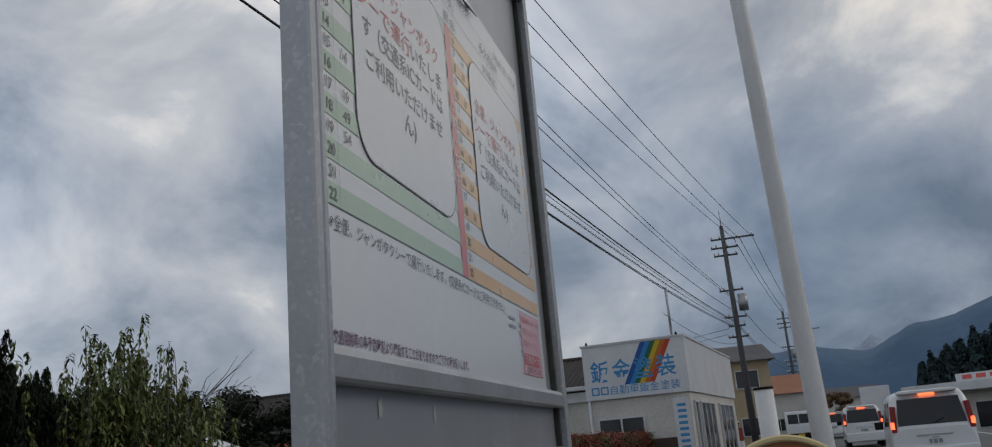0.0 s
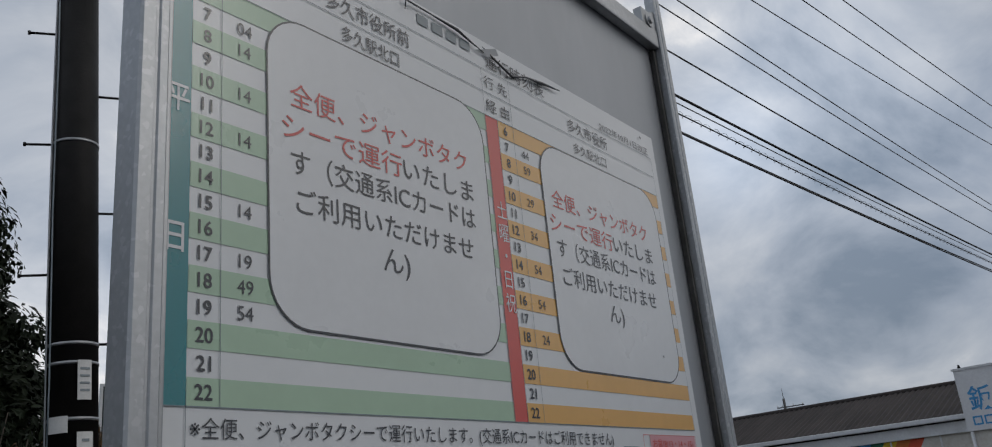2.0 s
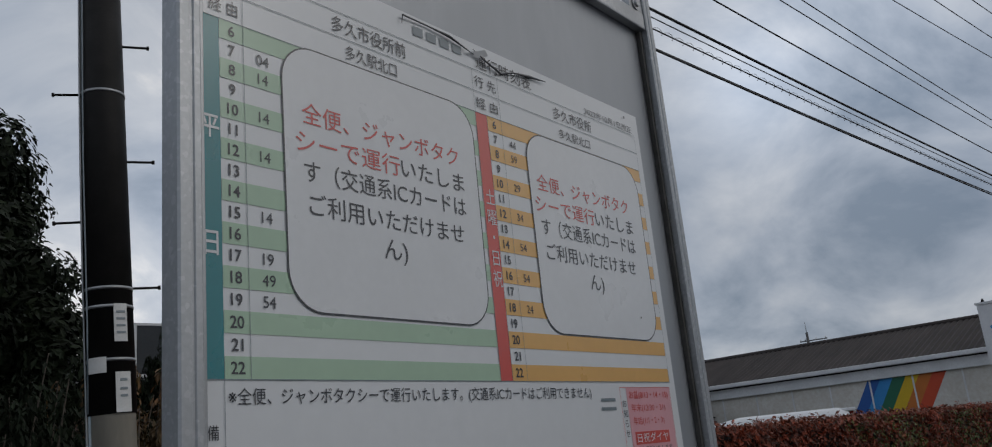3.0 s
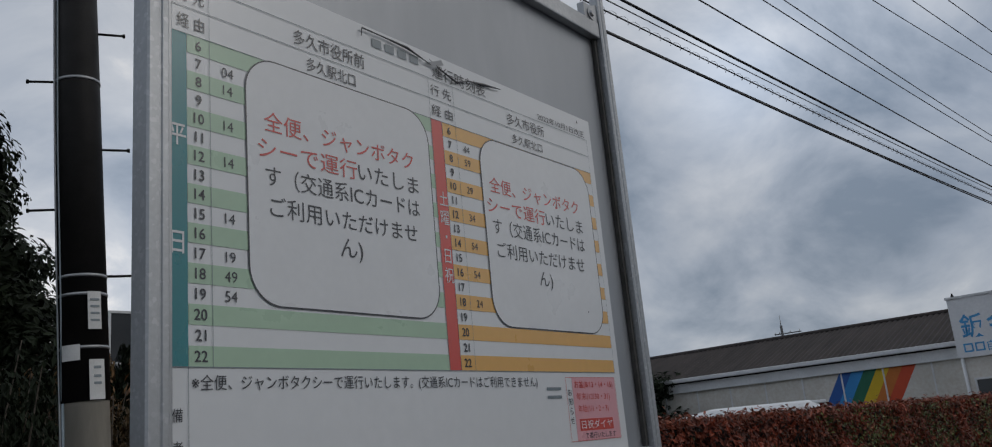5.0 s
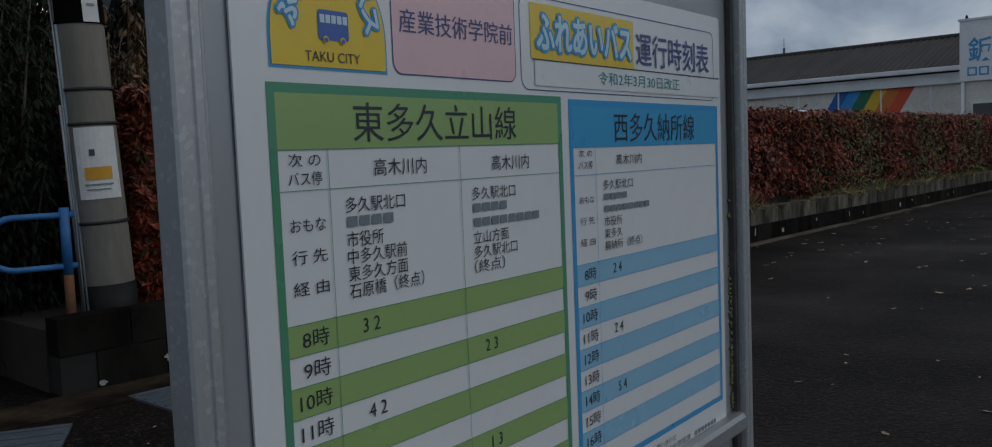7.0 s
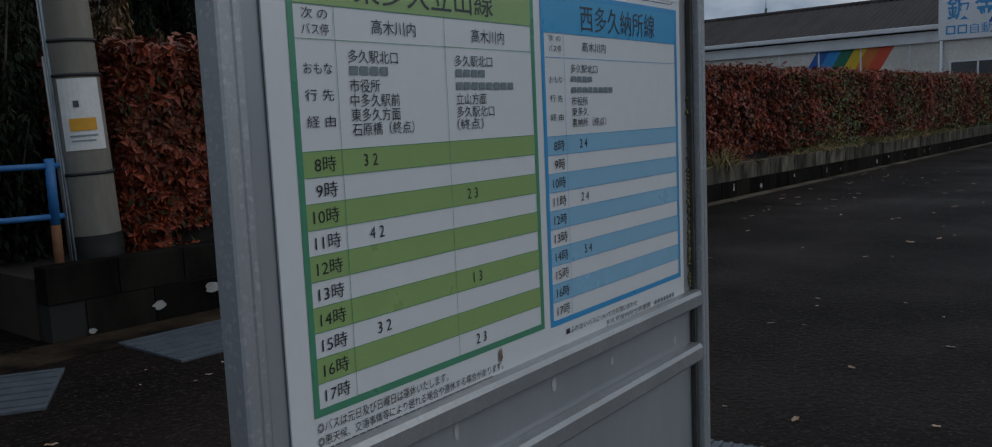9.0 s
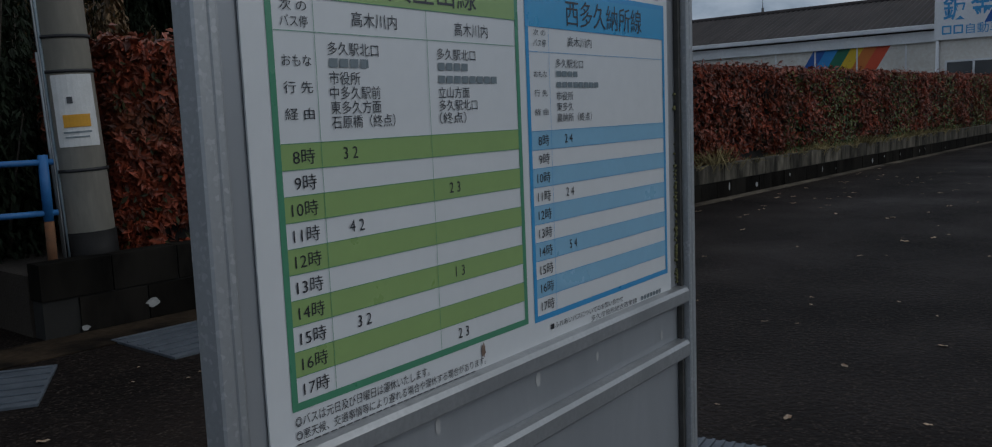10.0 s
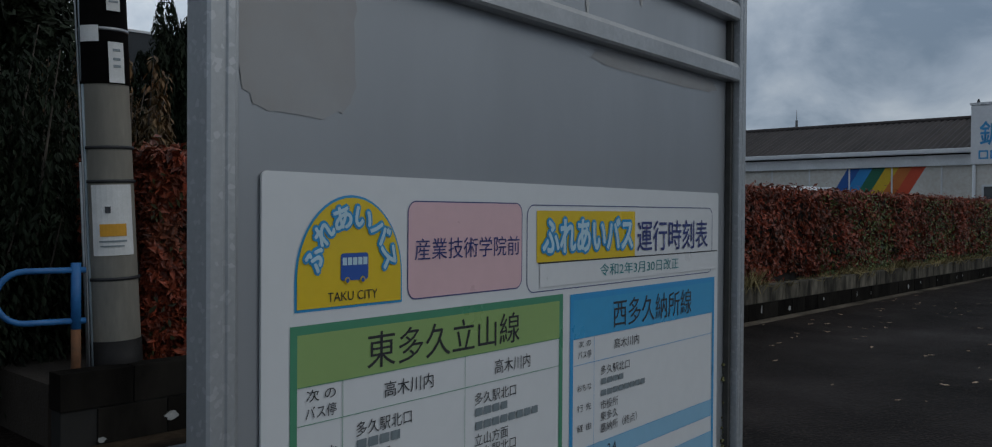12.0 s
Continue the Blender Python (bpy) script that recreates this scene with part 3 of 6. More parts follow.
    write("備", 0.0625, 0.0705, 1.5640, 1.5730, L2, BLACK, t)
    write("考", 0.0625, 0.0705, 1.5430, 1.5520, L2, BLACK, t)
    write("交通混雑等の為予定時刻より遅延することがありますのでご了承の程お願いします。", 0.0770, 0.3420, 1.5170, 1.5255, L2, PURPLE, t, bold=0.016)
    # holiday notice
    bar("holiday_notice", 0.5520, 0.6440, 1.5270, 1.5940, L1, PINK, t)
    outline_band("holiday_frame", [(0.5390, 1.5270), (0.6445, 1.5270), (0.6445, 1.5945), (0.5390, 1.5945)],
                 [(0.5395, 1.5275), (0.6440, 1.5275), (0.6440, 1.5940), (0.5395, 1.5940)], L2, SCARLET, t)
    bar("holiday_band", 0.5590, 0.6300, 1.5375, 1.5500, L2, SCARLET, t)
    write("日祝ダイヤ", 0.5620, 0.6270, 1.5395, 1.5485, L3, WHITEINK, t)
    write("お盆(8/13・14・15)", 0.5560, 0.6380, 1.5830, 1.5910, L2, SCARLET, t, bold=0.01)
    write("年末(12/30・31)", 0.5580, 0.6290, 1.5700, 1.5780, L2, SCARLET, t)
    write("年始(1/1・2・3)", 0.5590, 0.6230, 1.5570, 1.5650, L2, SCARLET, t)
    write("で運行いたします", 0.5680, 0.6330, 1.5290, 1.5355, L2, BLACK, t)
    for k, c in enumerate("お知らせ"):
        write_mid(c, 0.5455, 1.5745 - 0.0098 * k, 1.5825 - 0.0098 * k, L2, BLACK, t, False)
    for k in range(2):
        bar("caption_bar", 0.5020, 0.5290, 1.5725 + 0.0085 * k, 1.5755 + 0.0085 * k, L2, GREYLINE, t)
    for x, z, r in ((0.603, 1.6685, 0.0011), (0.628, 1.9055, 0.0016)):
        patch("speck", [(x + r * math.cos(a), z + r * math.sin(a)) for a in (2 * math.pi * j / 10 for j in range(10))], L3 - 0.0003, BLACK, t)
    # the torn upper edge, curling away
    for pts, r in (([(0.257, 1.9005), (0.2575, 1.9085), (0.290, 1.9090), (0.318, 1.9075), (0.338, 1.9040), (0.352, 1.9000)], [0.0004, 0.0008, 0.0007, 0.0014, 0.0008, 0.0003]),
                   ([(0.352, 1.9060), (0.368, 1.8985), (0.392, 1.8925), (0.412, 1.8990), (0.440, 1.9030), (0.468, 1.9050)], [0.0003, 0.0010, 0.0012, 0.0007, 0.0016, 0.0004])):
        bm = bmesh.new()
        tube(bm, [(x, -0.0022 - 0.001 * (k % 2), z) for k, (x, z) in enumerate(pts)], r, 6)
        part("torn_edge", bm, BLACK, t, "black curled tear in the laminate")
    bm = bmesh.new()
    flap = [(0.340, 1.8990, -0.001), (0.352, 1.9030, -0.004), (0.366, 1.9080, -0.006), (0.372, 1.9045, -0.004), (0.358, 1.8985, -0.002)]
    bm.faces.new([bm.verts.new((x, y, z)) for x, z, y in flap])
    part("torn_flap", bm, WHITEINK, t, "lifted white flap of torn laminate")
    return t


upper_timetable()


def lower_timetable():
    t = thing("route_timetable", "white laminated community bus timetable with green and blue tables", "timetable",
              m=Matrix.Translation((0.0065, 0, 1.215)) @ Matrix.Diagonal((1, 1, 1.029, 1)) @ Matrix.Translation((0, 0, -1.2285)))
    bm = bmesh.new()
    bm2 = round_rect(0.0720, 0.6690, 0.8950, 1.3140, 0.004)
    prism(bm, bm2, 0.0, 0.0015)
    part("sheet", bm, PAPER, t)
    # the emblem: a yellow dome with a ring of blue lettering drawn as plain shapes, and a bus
    def dome(x0, x1, z0, z1, n=24):
        xm, r = (x0 + x1) / 2, (x1 - x0) / 2
        zs = z0 + 0.26 * (z1 - z0)
        return [(x0, z0), (x1, z0)] + [(xm + r * math.cos(a), zs + (z1 - zs) * math.sin(a)) for a in (math.pi * k / n for k in range(n + 1))]
    patch("emblem_edge", dome(0.0945, 0.1815, 1.2360, 1.3020), L1, BLUE_EDGE, t)
    patch("emblem", dome(0.0960, 0.1800, 1.2375, 1.3005), L2, YELLOW, t)
    for k, ch in enumerate("ふれあいバス"):
        a = radians(168 - 31.2 * k)
        cx, cz, rot = 0.138 + 0.0315 * math.cos(a), 1.2590 + 0.0310 * math.sin(a), a - math.pi / 2
        for mt, y, d, n in ((BLUE_EDGE, L3, 0.0021, 10), (PALELETTER, L3 - 0.0005, 0.0006, 5)):
            ob = write_thick(ch, -0.0068, 0.0068, -0.0070, 0.0070, y, mt, t, d, n)
            for v in ob.data.vertices:
                p, q = v.co.x, v.co.z
                v.co.x, v.co.z = cx + p * math.cos(rot) - q * math.sin(rot), cz + p * math.sin(rot) + q * math.cos(rot)
    patch("emblem_bus", round_rect(0.1285, 0.1510, 1.2520, 1.2680, 0.002, 3), L3, NAVYBUS, t)
    for k in range(5):
        x = 0.1297 + 0.0042 * k
        bar("emblem_bus_window", x, x + 0.0034, 1.2610, 1.2655, L3 - 0.0003, PALELETTER, t)
    for x in (0.1335, 0.1460):
        patch("emblem_bus_wheel", [(x + 0.0021 * math.cos(a), 1.2520 + 0.0021 * math.sin(a)) for a in (2 * math.pi * j / 14 for j in range(14))], L3 - 0.0004, YELLOW, t)
        patch("emblem_bus_wheel", [(x + 0.0014 * math.cos(a), 1.2520 + 0.0014 * math.sin(a)) for a in (2 * math.pi * j / 14 for j in range(14))], L3 - 0.0007, NAVYBUS, t)
    write("TAKU CITY", 0.1185, 0.1590, 1.2405, 1.2460, L3, BLACK, t, True, 0.0)
    # stop name
    o, i = round_rect(0.1865, 0.3120, 1.2365, 1.2995, 0.008), round_rect(0.1873, 0.3112, 1.2373, 1.2987, 0.0072)
    patch("stop_name_panel", i, L1, PALEPINK, t)
    outline_band("stop_name_frame", o, i, L1, NAVY, t)
    write("産業技術学院前", 0.1930, 0.3080, 1.2615, 1.2755, L2, NAVY, t)
    # title
    o, i = round_rect(0.3180, 0.6530, 1.2320, 1.2985, 0.009), round_rect(0.3187, 0.6523, 1.2327, 1.2978, 0.0083)
    outline_band("title_frame", o, i, L1, NAVY, t)
    bar("title_ground", 0.3310, 0.4860, 1.2545, 1.2940, L1, YELLOW, t)
    write_thick("ふれあいバス", 0.3385, 0.4800, 1.2605, 1.2885, L2, BLUE_EDGE, t, 0.0030, 12)
    write_thick("ふれあいバス", 0.3385, 0.4800, 1.2605, 1.2885, L3, PALELETTER, t, 0.0009, 6)
    write("運行時刻表", 0.4900, 0.6410, 1.2580, 1.2860, L2, NAVY, t, bold=0.006)
    bar("date_strip", 0.3350, 0.6640, 1.2355, 1.2535, L2, WHITEINK, t)
    bar("date_strip_shadow", 0.3320, 0.6640, 1.2535, 1.2545, L3, BLACK, t)
    write("令和2年3月30日改正", 0.4240, 0.5730, 1.2395, 1.2500, L3, TEAL, t)

    def table(x0, x1, z0, z1, edge, head, fill, cols, head_z, next_z, first, title, tx, columns, hours_x, times):
        e = 0.0052
        outline_band("table_frame", [(x0, z0), (x1, z0), (x1, z1), (x0, z1)], [(x0 + e, z0 + e), (x1 - e, z0 + e), (x1 - e, z1 - e), (x0 + e, z1 - e)], L1, edge, t)
        a, b = x0 + e, x1 - e
        bar("table_head", a, b, head_z, z1 - e, L1, head, t)
        write(title, tx[0], tx[1], head_z + 0.0035, z1 - e - 0.0035, L2, BLACK, t, bold=0.0)
        pitch = (first - z0 - e) / 10
        for k in range(10):
            za = first - k * pitch
            if k % 2 == 0:
                bar("table_stripe", a, b, za - pitch, za, L1, fill, t)
            write("%d時" % (8 + k), hours_x[0] + (0.004 if k < 2 else 0), hours_x[1], za - pitch + 0.0030, za - 0.0032, L2, BLACK, t)
            bar("rule", a, b, za - 0.0002, za + 0.0002, L2, edge, t)
        for z in (head_z, next_z):
            bar("rule", a, b, z - 0.0002, z + 0.0002, L2, edge, t)
        for x in cols:
            bar("rule", x - 0.0002, x + 0.0002, z0 + e, head_z, L2, edge, t)
        for xm, hour, m in times:
            za = first - (hour - 8) * pitch
            write_mid(m[0] + " " + m[1], xm, za - pitch + 0.0043, za - 0.0038, L2, BLACK, t, True, 1.0, 0.0)
        return pitch

    table(0.0915, 0.3685, 0.9320, 1.2285, GREEN_EDGE, GREEN_FILL, GREEN_FILL, (0.1310, 0.2450), 1.1940, 1.1725, 1.1025,
          "東多久立山線", (0.1510, 0.3090), None, (0.1020, 0.1250),
          ((0.1580, 8, "32"), (0.1600, 11, "42"), (0.1620, 15, "32"), (0.2710, 10, "23"), (0.2730, 14, "13"), (0.2740, 17, "23")))
    table(0.3790, 0.6600, 0.9300, 1.2270, BLUE_EDGE, BLUE_HEAD, BLUE_FILL, (0.4165,), 1.1905, 1.1690, 1.1000,
          "西多久納所線", (0.4480, 0.6040), None, (0.3905, 0.4125),
          ((0.4470, 8, "24"), (0.4470, 11, "24"), (0.4500, 14, "54")))
    write("次 の", 0.1030, 0.1255, 1.1850, 1.1920, L2, BLACK, t)
    write("バス停", 0.1025, 0.1260, 1.1750, 1.1825, L2, BLACK, t)
    for k, w in enumerate(("おもな", "行 先", "経 由")):
        write(w, 0.1020, 0.1270, 1.1507 - 0.0167 * k, 1.1582 - 0.0167 * k, L2, BLACK, t)
        write(w, 0.3905, 0.4125, 1.1468 - 0.0165 * k, 1.1528 - 0.0165 * k, L2, BLACK, t)
    write("次 の", 0.3915, 0.4115, 1.1830, 1.1885, L2, BLACK, t)
    write("バス停", 0.3910, 0.4120, 1.1735, 1.1800, L2, BLACK, t)
    write("高木川内", 0.1660, 0.2120, 1.1780, 1.1880, L2, BLACK, t)
    write("高木川内", 0.2790, 0.3230, 1.1770, 1.1875, L2, BLACK, t)
    write("高木川内", 0.4500, 0.4950, 1.1755, 1.1845, L2, BLACK, t)

    def stops(x, z, step, h, cw, words):
        for k, w in enumerate(words):
            za = z - step * k
            if w[0] == "|":
                n = int(w[1:])
                for j in range(n):
                    bar("name_bar", x + j * cw + 0.0008, x + j * cw + cw - 0.0010, za + 0.0018, za + h - 0.0012, L2, GREYLINE, t)
            else:
                write(w, x, x + cw * sum(0.72 if c in "（）" else 1 for c in w), za, za + h, L2, BLACK, t)

    stops(0.1420, 1.1585, 0.0096, 0.0088, 0.0098, ("多久駅北口", "|4", "市役所", "中多久駅前", "東多久方面", "石原橋（終点）"))
    stops(0.2560, 1.1585, 0.0096, 0.0086, 0.0098, ("多久駅北口", "|4", "|8", "立山方面", "多久駅北口", "（終点）"))
    stops(0.4275, 1.1560, 0.0098, 0.0080, 0.0100, ("多久駅北口", "|4", "|8", "市役所", "東多久", "裏納所（終点）"))
    write("◎バスは元日及び日曜日は運休いたします。", 0.0930, 0.2290, 0.9215, 0.9290, L2, BLACK, t)
    write("◎悪天候、交通事情等により遅れる場合や運休する場合があります。", 0.0930, 0.3020, 0.9125, 0.9195, L2, BLACK, t)
    for k in range(26):
        bar("small_print_bar", 0.0930 + k * 0.0075, 0.0990 + k * 0.0075, 0.9065, 0.9105, L2, BLACK, t)
    write("■ふれあいバスについてのお問い合わせ", 0.4050, 0.5480, 0.9185, 0.9245, L2, BLACK, t)
    write("多久市役所総合政策課", 0.4800, 0.5800, 0.9105, 0.9165, L2, BLACK, t)
    for k in range(7):
        bar("number_bar", 0.5900 + k * 0.0075, 0.5950 + k * 0.0075, 0.9110, 0.9155, L2, GREYLINE, t)
    for k in range(18):
        bar("small_print_bar", 0.4120 + k * 0.0105, 0.4195 + k * 0.0105, 0.9062, 0.9092, L2, BLACK, t)
    bm = bmesh.new()
    random.seed(3)
    bm.faces.new([bm.verts.new((0.2990 + 0.0035 * math.cos(a) * random.uniform(0.5, 1), L3, 0.9245 + 0.008 * math.sin(a) * random.uniform(0.5, 1))) for a in (2 * math.pi * j / 14 for j in range(14))])
    part("burn_mark", bm, BURN, t, "small brown burn mark")
    return t


NAVYBUS = ink("bus_blue_ink", (0.03, 0.10, 0.42))
PALEPINK = ink("pale_pink_ink", (0.78, 0.52, 0.55))
BURN = mat("brown_burn", (0.10, 0.05, 0.03), (0.25, 0.18, 0.14), 0.8, scale=200, fine=600)
lower_timetable()

# ---------------------------------------------------------------- plants
def leaf_mesh(name, centres, normals, ups, length, width, material, seed):
    """Many small folded leaves, one island each."""
    rng = np.random.default_rng(seed)
    n = len(centres)
    c = np.asarray(centres, float)
    nrm = np.asarray(normals, float)
    up = np.asarray(ups, float)
    nrm = nrm / (np.linalg.norm(nrm, axis=1, keepdims=True) + 1e-9)
    up = up - nrm * (up * nrm).sum(1, keepdims=True)
    up = up / (np.linalg.norm(up, axis=1, keepdims=True) + 1e-9)
    side = np.cross(nrm, up)
    s = rng.uniform(0.65, 1.25, (n, 1))
    l, w = length * s, width * s
    a = c - up * l / 2
    b = c + side * w / 2 + nrm * w * 0.18
    d = c + up * l / 2
    e = c - side * w / 2 + nrm * w * 0.18
    v = np.stack((a, b, d, e), 1).reshape(-1, 3)
    i = np.arange(n)[:, None] * 4
    f = np.concatenate((i + np.array([[0, 1, 2]]), i + np.array([[0, 2, 3]])), 0)
    me = bpy.data.meshes.new(name)
    me.from_pydata(v.tolist(), [], f.tolist())
    me.materials.append(material)
    return me


def leaves(name, parent, centres, normals, ups, length, width, material, seed, label=""):
    ob = new(name, leaf_mesh(name, centres, normals, ups, length, width, material, seed))
    ob.parent = parent
    tagged(ob, label, kind="stuff")
    return ob


def unit(rng, n):
    v = rng.normal(size=(n, 3))
    return v / np.linalg.norm(v, axis=1, keepdims=True)


R3 = np.array(ROADFRAME.to_3x3())
T3 = np.array(ROADFRAME.translation)


def hedge():
    t = thing("hedge", "clipped red-leaved photinia hedge behind the block wall", "hedge")
    rng = np.random.default_rng(11)
    u0, u1, v0, v1, z0, z1 = 0.62, 32.0, 0.24, 1.30, 0.38, 1.59
    # an added solid box, near black, stands in for the shade among the leaves
    bm = bmesh.new()
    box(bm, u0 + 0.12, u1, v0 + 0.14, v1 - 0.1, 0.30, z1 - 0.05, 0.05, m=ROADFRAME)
    part("shade_core", bm, mat("hedge_shade", (0.008, 0.006, 0.004), None, 0.95, scale=4, fine=30), t)

    def spread(n, near):
        u = u0 + (u1 - u0) * rng.random(n) ** (1.7 if near else 1.0)
        return u

    def shell(n, top):
        u = spread(n, True)
        wob = 0.05 * np.sin(u * 2.1) + 0.04 * np.sin(u * 5.3 + 1) + 0.025 * np.sin(u * 11.7)
        if top:
            v = rng.uniform(v0, v1, n)
            z = z1 - 0.03 + wob * 0.5 + rng.normal(0, 0.035, n) + 0.09 * (rng.random(n) ** 7)
            nr = np.tile([0, -0.25, 1.0], (n, 1))
        else:
            z = z0 + (z1 - z0 + 0.02) * rng.random(n)
            v = v0 + wob * 0.6 + np.abs(rng.normal(0, 0.05, n)) + 0.10 * (z < 0.5) + 0.035 * np.sin(z * 9 + u * 3) + 0.045 * np.sin(u * 23 + 4 * np.sin(z * 7)) * np.sin(z * 17 + u * 5)
            nr = np.tile([0, -1.0, 0.35], (n, 1))
        p = np.stack((u, v, z), 1)
        nr = nr + rng.normal(0, 0.55, (n, 3))
        return p @ R3.T + T3, nr @ R3.T
    for nm, n, top, mt, lab in (("foliage", 46000, False, REDLEAF, "dark reddish-brown leaves"), ("top_growth", 21000, True, REDTOP, "bright red young shoots")):
        c, nr = shell(n, top)
        leaves(nm, t, c, nr, unit(rng, n) + [0, 0, 0.7], 0.088, 0.036, mt, 1, lab)
    # the free end by the pole
    n = 5000
    v, z = rng.uniform(v0, v1, n), rng.uniform(z0, z1, n)
    p = np.stack((u0 + np.abs(rng.normal(0, 0.06, n)), v, z), 1)
    leaves("end_foliage", t, p @ R3.T + T3, (np.tile([-1.0, -0.3, 0.3], (n, 1)) + rng.normal(0, 0.5, (n, 3))) @ R3.T, unit(rng, n) + [0, 0, 0.7], 0.062, 0.026, REDLEAF, 2)
    n = 1300
    u = spread(n, True)
    p = np.stack((u, v0 - 0.02 + np.abs(rng.normal(0, 0.04, n)), rng.uniform(0.40, 1.60, n)), 1)
    leaves("green_leaves", t, p @ R3.T + T3, (np.tile([0, -1.0, 0.3], (n, 1)) + rng.normal(0, 0.6, (n, 3))) @ R3.T, unit(rng, n) + [0, 0, 0.7], 0.058, 0.025, HEDGEGREEN, 3, "older dull green leaves")
    n = 7500                                             # the farther bushes are yellower
    u = 10.5 + 21 * rng.random(n) ** 1.3
    p = np.stack((u, v0 - 0.03 + 0.05 * np.sin(u * 1.9) + np.abs(rng.normal(0, 0.05, n)), 0.40 + 1.18 * rng.random(n) ** 1.3), 1)
    leaves("yellowed_leaves", t, p @ R3.T + T3, (np.tile([0, -1.0, 0.4], (n, 1)) + rng.normal(0, 0.6, (n, 3))) @ R3.T, unit(rng, n) + [0, 0, 0.7], 0.062, 0.028, OLIVELEAF, 5, "yellow-green leaves among the red")
    # stems at the foot
    rs = random.Random(4)
    for k in range(40):
        u = 0.75 + 0.45 * k + rs.uniform(-0.1, 0.1)
        b = plan(u, 0.62 + rs.uniform(-0.15, 0.15), 0.28)
        bm = bmesh.new()
        tube(bm, [b, b + Vector((rs.uniform(-0.05, 0.05), rs.uniform(-0.1, 0.02), 0.3)), b + Vector((rs.uniform(-0.15, 0.15), rs.uniform(-0.25, 0.05), 0.75))], [0.02, 0.015, 0.008], 6)
        part("stem", bm, BARK, t)
    return t


REDTOP = mat("young_red_leaf", (0.34, 0.075, 0.038), (0.165, 0.052, 0.025), 0.45, scale=2, fine=25, island=0.5, third=(0.035, 0.022, 0.010), spec=0.35)
HEDGEGREEN = mat("dull_green_leaf", (0.045, 0.042, 0.013), (0.022, 0.020, 0.008), 0.6, spec=0.2, scale=2, fine=25, island=0.4)
STRAW = mat("straw_grass", (0.40, 0.31, 0.13), (0.15, 0.12, 0.05), 0.8, scale=3, fine=30, island=0.35)
hedge()


def grass_tuft(u, v, n, h, seed):
    rng = np.random.default_rng(seed)
    base = np.array(plan(u, v, 0.35))
    a = rng.uniform(0, 2 * np.pi, n)
    lean = np.stack((np.cos(a), np.sin(a), np.full(n, 1.3)), 1) * 1.0
    c = base + np.stack((np.cos(a), np.sin(a), np.zeros(n)), 1) * rng.uniform(0, 0.10, (n, 1)) + lean * h * 0.28
    c[:, :2] += rng.normal(0, 0.06, (n, 2))
    ob = new("grass_tuft", leaf_mesh("grass_tuft", c, unit(rng, n), lean, h, 0.012, STRAW, seed))
    tagged(ob, "yellowed grass tuft on the planter edge", "grass", "grass tufts", kind="stuff")


for k, (u, v, n, h) in enumerate(((5.8, 0.10, 120, 0.18), (6.6, 0.10, 50, 0.16), (7.3, 0.1, 60, 0.2), (8.9, 0.1, 60, 0.15), (10.4, 0.1, 70, 0.2), (13.8, 0.1, 80, 0.2), (14.8, 0.1, 90, 0.16), (16.0, 0.1, 90, 0.2), (17.2, 0.1, 90, 0.2), (19.0, 0.1, 90, 0.2), (7.9, 0.10, 260, 0.30), (8.25, 0.12, 120, 0.18), (9.8, 0.10, 90, 0.16), (11.2, 0.1, 160, 0.22), (11.7, 0.1, 120, 0.18), (12.6, 0.1, 130, 0.2),
                                  (13.3, 0.1, 160, 0.22), (14.2, 0.1, 150, 0.2), (15.3, 0.1, 150, 0.22), (16.5, 0.1, 150, 0.2), (2.0, 0.12, 60, 0.14), (18.0, 0.1, 150, 0.2))):
    grass_tuft(u, v, int(n * 0.65), h * (1.15 if k in (0, 10, 13, 16, 19) else 0.85), 40 + k)


def conifer(x, y, h, r, seed):
    """A juniper of many upward plumes."""
    t = thing("conifer", "dark green juniper with pointed plumes", "conifer", "conifers behind the hedge")
    rng = np.random.default_rng(seed)
    bm = bmesh.new()
    tube(bm, [(x, y, 0), (x + 0.05, y, h * 0.35), (x, y, h * 0.7)], [0.09, 0.06, 0.008], 8)
    part("trunk", bm, BARK, t)
    cs, ns, us = [], [], []
    for k in range(72):
        a, q = rng.uniform(0, 2 * np.pi), rng.random() ** 0.6
        zb = h * (0.04 + 0.78 * rng.random())
        rad = r * (1 - (zb / h) ** 2) * q + 0.03
        tip = min(h * rng.uniform(0.74, 1.04), zb + rng.uniform(0.40, 0.95))
        n = 330
        f = rng.random(n)
        px = x + np.cos(a) * (rad * (1 + 0.18 * f))
        py = y + np.sin(a) * (rad * (1 + 0.18 * f))
        pz = zb + (tip - zb) * f
        w = 0.15 * (1 - f) ** 0.85 + 0.012
        j = unit(rng, n)
        cs.append(np.stack((px, py, pz), 1) + j * w[:, None] * [1, 1, 0.8])
        ns.append(j)
        us.append(j * [0.7, 0.7, 0] + [0, 0, 1.0] + rng.normal(0, 0.2, (n, 3)))
    n = 7000                                             # the closed body under the plumes
    zz, aa = h * rng.uniform(0.05, 0.80, n), rng.uniform(0, 2 * np.pi, n)
    rr = 1.05 * r * rng.random(n) ** 0.4 * (1 - (zz / h) ** 3) * (1 + 0.15 * np.sin(5 * aa + seed))
    cs.append(np.stack((x + rr * np.cos(aa), y + rr * np.sin(aa), zz), 1))
    j = unit(rng, n)
    ns.append(j)
    us.append(j * [0.8, 0.8, 0] + [0, 0, 1.0])
    leaves("crown", t, np.concatenate(cs), np.concatenate(ns), np.concatenate(us), 0.075, 0.020, DARKLEAF, seed)
    return t


